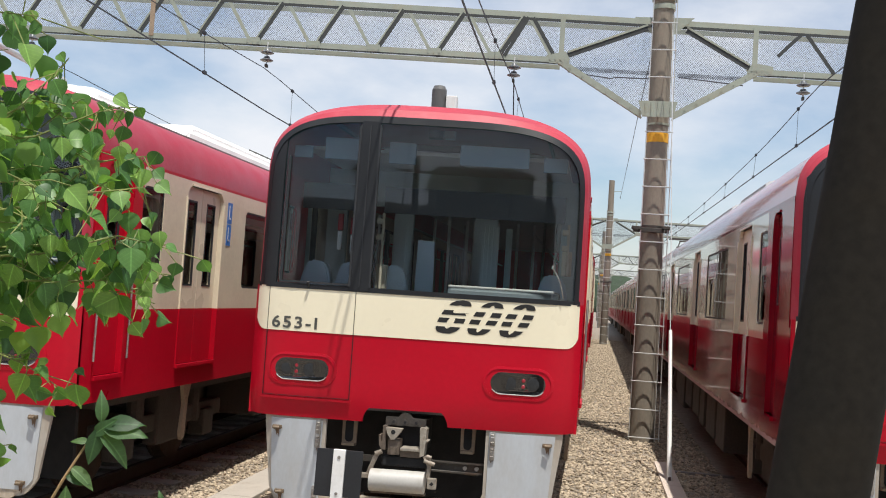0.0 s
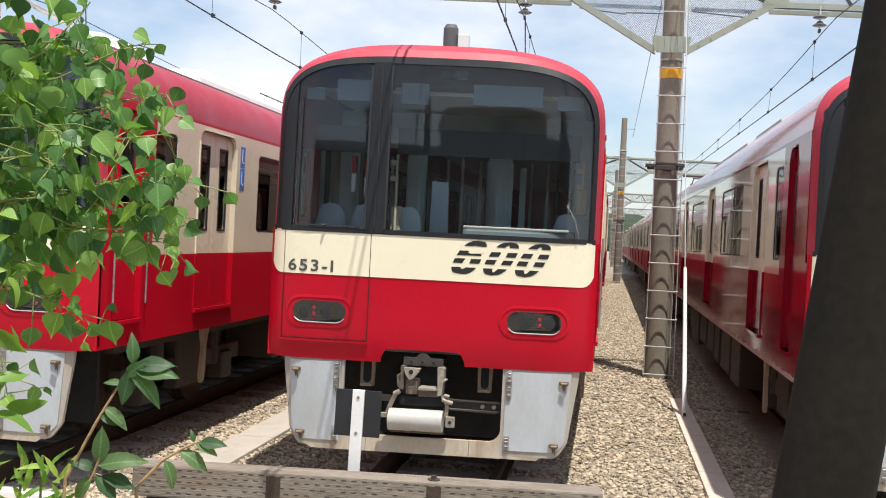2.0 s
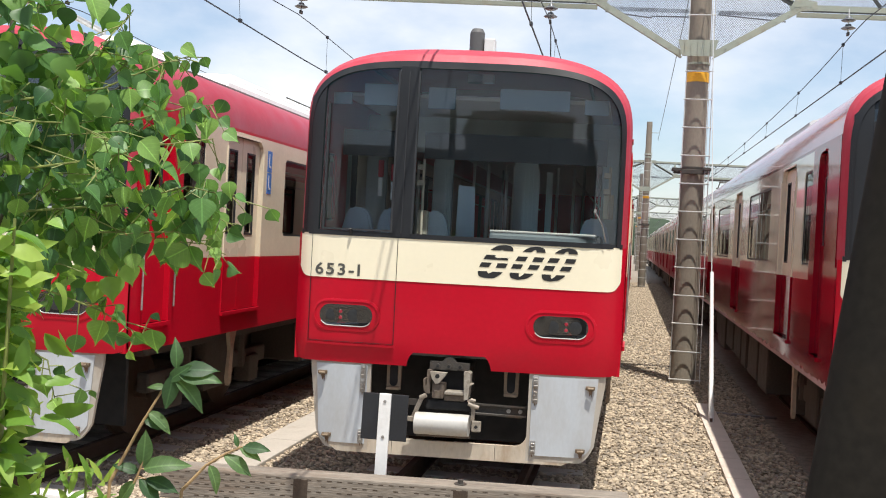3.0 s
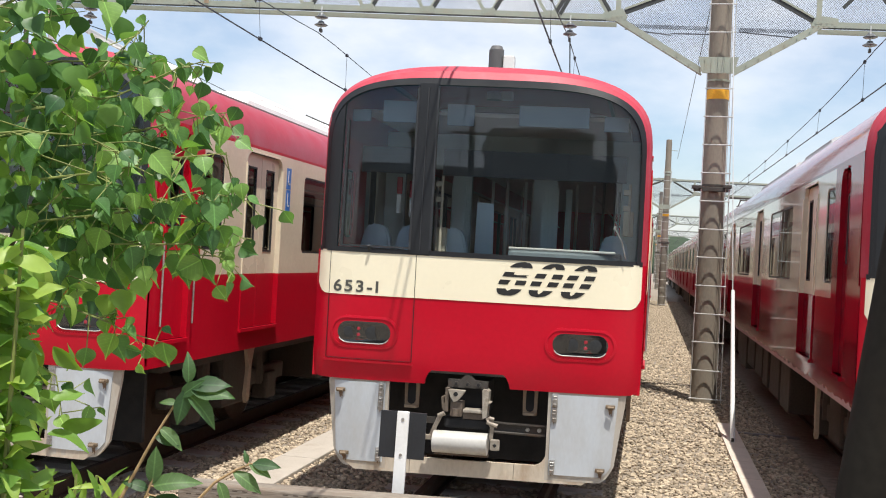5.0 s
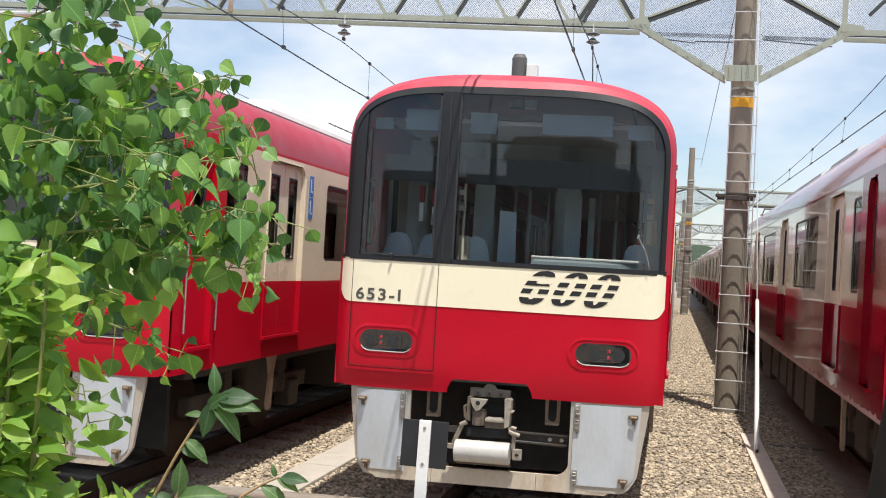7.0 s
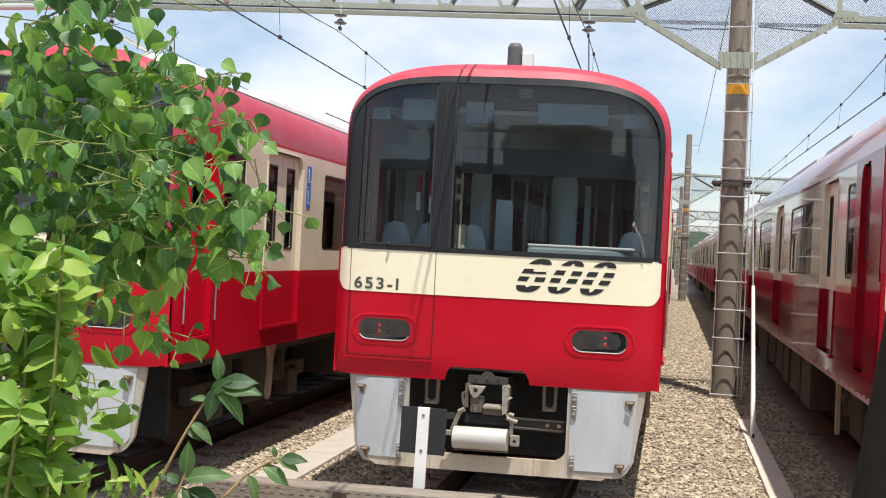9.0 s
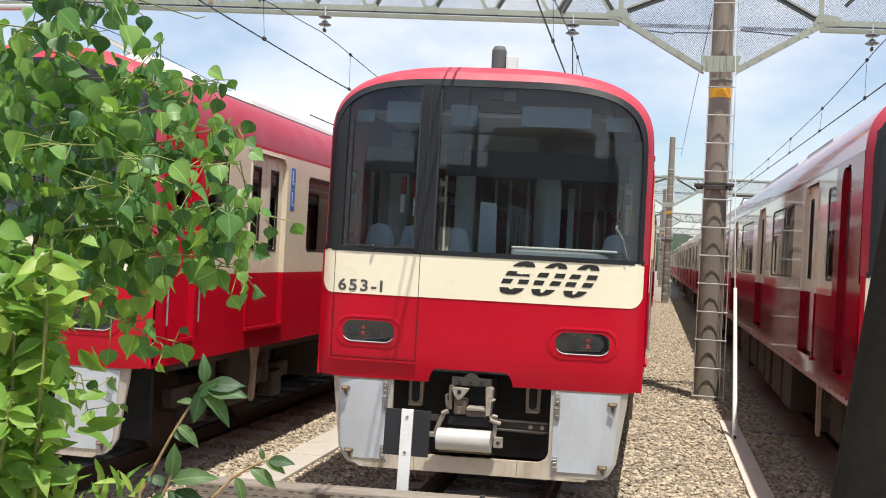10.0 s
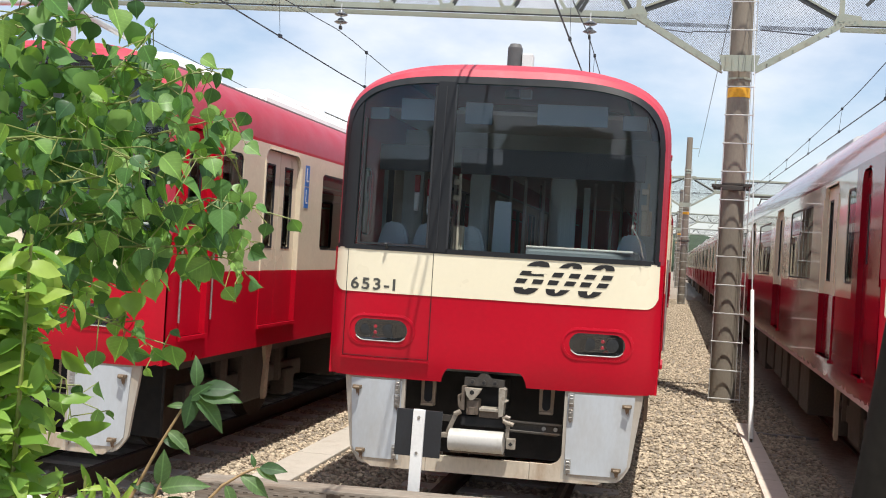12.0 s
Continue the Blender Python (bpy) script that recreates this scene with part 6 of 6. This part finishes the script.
part("twig_tangle", tw, TWIG, shrub, "tangle of yellow-green twigs")["kind"] = "stuff"

# lighter weed in front of the shrub's foot
weed = thing("weed", "bright green weed with long soft leaves", "weed")
weed.matrix_basis = pose(0.56, -7.23, 0, 0, 0, 13.2)
tops = []
for k in range(9):
    x0, d0 = R_PLANT.uniform(-0.08, 0.08), R_PLANT.uniform(-0.05, 0.06)
    pts = [Vector((x0, d0, GROUND)), Vector((x0 + R_PLANT.uniform(-0.02, 0.02), d0, 1.6)), Vector((x0 + R_PLANT.uniform(-0.06, 0.06), d0 + R_PLANT.uniform(-0.03, 0.03), R_PLANT.uniform(1.92, 2.17)))]
    st = rod(bmesh.new(), pts[0], pts[1], 0.006, 0.005, 6)
    rod(st, pts[1], pts[2], 0.005, 0.002, 6)
    part("stem", st, TWIG, weed, "pale green stem")
    tops.append(pts)
poses = []
for pts in tops:
    for k in range(48):
        u = R_PLANT.uniform(0.15, 1.0)
        at = pts[1].lerp(pts[2], u)
        a = R_PLANT.uniform(0, 2 * math.pi)
        tip = Vector((math.cos(a), 0.6 * math.sin(a) - 0.2, R_PLANT.uniform(-0.5, 0.5))).normalized()
        nrm = Vector((R_PLANT.gauss(0, 0.3), -0.5 + R_PLANT.gauss(0, 0.3), 0.8))
        side = tip.cross(nrm).normalized()
        nrm = side.cross(tip)
        s = R_PLANT.uniform(0.030, 0.058)
        poses.append(Matrix.Translation(at) @ Matrix((side, tip, nrm)).transposed().to_4x4() @ Matrix.Diagonal((s, s, s, 1)))
for k in range(330):
    z = R_PLANT.uniform(1.70, 2.14)
    at = Vector((R_PLANT.uniform(-0.16, 0.10 - 0.12 * abs(z - 1.95)), R_PLANT.uniform(-0.05, 0.12), z))
    poses.append(leaf_pose(R_PLANT, at, R_PLANT.uniform(0.030, 0.056), R_PLANT.uniform(-0.5, 0.9), R_PLANT.uniform(-0.3, 0.7)))
leaf_mass("foliage", poses, oval_points, LEAF_LIGHT, weed, "soft light green leaves")
# broad shrub-type leaves in the lighter leaf colour, in place of sunlight
poses = []
for k in range(190):
    z = R_PLANT.uniform(2.02, 2.36)
    at = Vector((R_PLANT.uniform(-0.22, 0.03 - 0.25 * abs(z - 2.16)), R_PLANT.uniform(-0.10, 0.0), z))
    poses.append(leaf_pose(R_PLANT, at, R_PLANT.uniform(0.024, 0.040), R_PLANT.uniform(-0.4, 0.6), R_PLANT.uniform(0.1, 0.8)))
leaf_mass("upper_foliage", poses, broad_points, LEAF_LIGHT, weed, "broad leaves high on the stems with sunlight in their colour")

poses = []
for k in range(260):
    at = Vector((R_PLANT.uniform(-0.14, 0.16), R_PLANT.uniform(-0.08, 0.16), R_PLANT.uniform(0.5, 1.72)))
    poses.append(leaf_pose(R_PLANT, at, R_PLANT.uniform(0.04, 0.075)))
leaf_mass("lower_foliage", poses, oval_points, LEAF_LIGHT, weed, "soft green leaves low on the stems")

# single seedlings in the gap
def seedling(label, nodes, leaves, depth=0.0, material=None):
    pl = thing("seedling", label, "seedling", "seedlings")
    pl.matrix_basis = pose(0.460, -7.055, 0, 0, 0, 13.2)
    bm = bmesh.new()
    pts = [Vector((nodes[0][0] - 0.05, depth, GROUND))] + [Vector((x, depth, z)) for x, z in nodes]
    for k in range(len(pts) - 1):
        rod(bm, pts[k], pts[k + 1], 0.0030 - 0.0004 * k, 0.0030 - 0.0004 * (k + 1), 8)
    leaves = [(x, z, dx, dz, s * 0.85, f) for x, z, dx, dz, s, f in leaves]
    for x, z, dx, dz, s, f in leaves:
        at = Vector((x, depth, z))
        near = min((along(pts[1:], u / 30) for u in range(31)), key=lambda p_: (p_ - at).length)
        rod(bm, near, at, 0.0012, 0.001, 5)
    part("stem", bm, TWIG_BROWN, pl, "thin tan stem", True)
    for k, (x, z, dx, dz, s, f) in enumerate(leaves):
        tip = Vector((dx, -0.25, dz)).normalized()
        nrm = Vector((0.1 + f, -0.8, 0.6))
        side = tip.cross(nrm).normalized()
        nrm = side.cross(tip)
        share("leaf", leaf_oval[k % 3], pl, Matrix.Translation((x, depth, z)) @ Matrix((side, tip, nrm)).transposed().to_4x4() @ Matrix.Diagonal((s, s, s, 1)))
    return pl


leaf_oval = [leaf_mesh("leaf", OVAL, f, c, w, r, LEAF_DULL) for f, c, w, r in ((0.3, 0.2, 0.03, 0), (0.45, 0.5, 0.03, 2), (0.2, 0.35, 0.04, 4))]
seed_a = seedling("young plant with a tan stem and dull green oval leaves", [(0.209, 1.768), (0.251, 1.856), (0.277, 1.904), (0.300, 1.945)],
    [(0.296, 1.935, -0.1, -1.0, 0.062, 0.3), (0.300, 1.945, 0.05, 1.0, 0.050, 0.2), (0.302, 1.940, 1.0, 0.25, 0.070, -0.3), (0.304, 1.935, 1.0, 0.0, 0.078, 0.2), (0.300, 1.928, 0.9, -0.55, 0.070, 0.5),
     (0.285, 1.915, -1.0, 0.15, 0.030, 0.0), (0.290, 1.925, 0.6, 0.5, 0.05, 0.4), (0.262, 1.876, 0.8, -0.4, 0.05, 0.3), (0.255, 1.866, 0.9, -0.2, 0.045, -0.5)])
seed_b = seedling("small plant with broad green leaves on a short stem", [(0.225, 1.72), (0.245, 1.77), (0.255, 1.80), (0.262, 1.82)],
    [(0.255, 1.795, 0.15, 1.0, 0.065, 0.3), (0.258, 1.79, 0.9, 0.35, 0.075, -0.2), (0.250, 1.785, -0.8, 0.4, 0.045, 0.2), (0.252, 1.775, 0.6, -0.5, 0.06, 0.4), (0.246, 1.772, -0.5, -0.6, 0.05, 0.0), (0.262, 1.775, 1.0, -0.15, 0.06, 0.4)])
seed_c = seedling("thin reddish sprig with drooping narrow leaves", [(0.310, 1.755), (0.345, 1.795), (0.375, 1.815), (0.398, 1.826)],
    [(0.395, 1.825, 0.9, -0.35, 0.045, 0.3), (0.392, 1.826, -0.2, 1.0, 0.022, 0.0), (0.372, 1.812, 1.0, -0.45, 0.06, 0.2), (0.400, 1.825, 1.0, 0.05, 0.05, -0.4), (0.350, 1.795, 0.6, -0.9, 0.05, 0.5)], 0.02)
tuft = thing("grass_tuft", "fresh green tuft of narrow pointed leaves", "grass")
tuft.matrix_basis = pose(0.460, -7.055, 0, 0, 0, 13.2)
poses = []
for k in range(34):
    x = R_PLANT.uniform(0.08, 0.20)
    at = Vector((x, R_PLANT.uniform(-0.02, 0.05), R_PLANT.uniform(1.72, 1.785)))
    tip = Vector((R_PLANT.uniform(-0.4, 0.9), R_PLANT.gauss(-0.1, 0.3), R_PLANT.uniform(0.0, 1.0))).normalized()
    nrm = Vector((R_PLANT.gauss(0, 0.4), -0.6, 0.7))
    side = tip.cross(nrm).normalized()
    s = R_PLANT.uniform(0.030, 0.048)
    poses.append(Matrix.Translation(at) @ Matrix((side, tip, side.cross(tip))).transposed().to_4x4() @ Matrix.Diagonal((s * 1.3, s, s, 1)))
leaf_mass("foliage", poses, narrow_points, LEAF_LIGHT, tuft, "narrow leaf blades")
for x in (0.10, 0.14, 0.17):
    part("stem", rod(bmesh.new(), (x - 0.02, 0.01, GROUND), (x, 0.01, 1.80), 0.004, 0.002, 6), TWIG, tuft)

# ---------------------------------------------------------------- ballast stones
def stones(name, label, count, xs, ys, size, seed, dense=None):
    """Loose angular stones lying on the ground, joined in one mesh."""
    rs = np.random.RandomState(seed)
    t = (1 + 5 ** 0.5) / 2
    base = np.array([(-1, t, 0), (1, t, 0), (-1, -t, 0), (1, -t, 0), (0, -1, t), (0, 1, t), (0, -1, -t), (0, 1, -t), (t, 0, -1), (t, 0, 1), (-t, 0, -1), (-t, 0, 1)]) / 1.9
    tri = [(0, 11, 5), (0, 5, 1), (0, 1, 7), (0, 7, 10), (0, 10, 11), (1, 5, 9), (5, 11, 4), (11, 10, 2), (10, 7, 6), (7, 1, 8), (3, 9, 4), (3, 4, 2), (3, 2, 6), (3, 6, 8), (3, 8, 9), (4, 9, 5), (2, 4, 11), (6, 2, 10), (8, 6, 7), (9, 8, 1)]
    u = rs.rand(count)
    y = ys[0] + (ys[1] - ys[0]) * u ** 1.5
    x = xs[0] + (xs[1] - xs[0]) * rs.rand(count)
    s = size * (0.55 + 0.9 * rs.rand(count) ** 1.6)
    verts = base[None] * (1 + 0.45 * (rs.rand(count, 12, 1) - 0.5)) * (s[:, None, None] * np.stack([0.8 + 0.5 * rs.rand(count), 0.7 + 0.5 * rs.rand(count), 0.45 + 0.4 * rs.rand(count)], 1)[:, None, :])
    a, b = rs.rand(count) * 6.28, (rs.rand(count) - 0.5) * 1.2
    ca, sa, cb, sb = np.cos(a), np.sin(a), np.cos(b), np.sin(b)
    rot = np.zeros((count, 3, 3))
    rot[:, 0, 0], rot[:, 0, 1], rot[:, 0, 2] = ca, -sa * cb, sa * sb
    rot[:, 1, 0], rot[:, 1, 1], rot[:, 1, 2] = sa, ca * cb, -ca * sb
    rot[:, 2, 1], rot[:, 2, 2] = sb, cb
    verts = np.einsum("nij,nkj->nki", rot, verts) + np.stack([x, y, GROUND + s * 0.22 + 0.012 * rs.rand(count)], 1)[:, None, :]
    me = bpy.data.meshes.new(name)
    faces = (np.array(tri)[None] + 12 * np.arange(count)[:, None, None]).reshape(-1, 3)
    me.from_pydata(verts.reshape(-1, 3).tolist(), [], faces.tolist())
    me.materials.append(STONE)
    tagged(new(name, me), label, "ballast", kind="stuff")


stones("ballast_between_tracks", "tan and grey crushed stone ballast beside the pole", 42000, (0.9, 3.4), (-1.2, 60), 0.024, 1)
stones("ballast_by_trough", "tan crushed stone ballast beside the trough", 19000, (-3.6, -1.0), (-1.2, 9), 0.022, 2)
stones("ballast_under_train", "dark shaded ballast under the train", 8000, (-1.2, 1.2), (-1.6, 5), 0.028, 3)


# ---------------------------------------------------------------- what the wind moves
def motions():
    """The twigs and seedlings sway a little in the wind."""
    r = random.Random(4)
    for k, (ob, base) in enumerate(BRANCHES):
        a, b, ph = r.uniform(0.5, 1.1), r.uniform(0.3, 0.8), r.uniform(0, 6.28)
        rows = []
        for i in range(25):
            t = 0.5 * i
            w = math.sin(1.7 * t + ph) + 0.6 * math.sin(3.9 * t + 1.7 * ph)
            rows.append((t, pose(base.x, base.y, base.z, 0.5 * b * w, a * w, b * math.sin(2.3 * t + ph))))
        walk(ob, rows)
    for ob, ph in ((seed_a, 0.3), (seed_c, 1.9)):
        m = ob.matrix_basis.copy()
        walk(ob, [(0.5 * i, m @ pose(0, 0, 0, 0, 0.06 * math.sin(0.9 * i + ph), 0)) for i in range(25)])


motions()
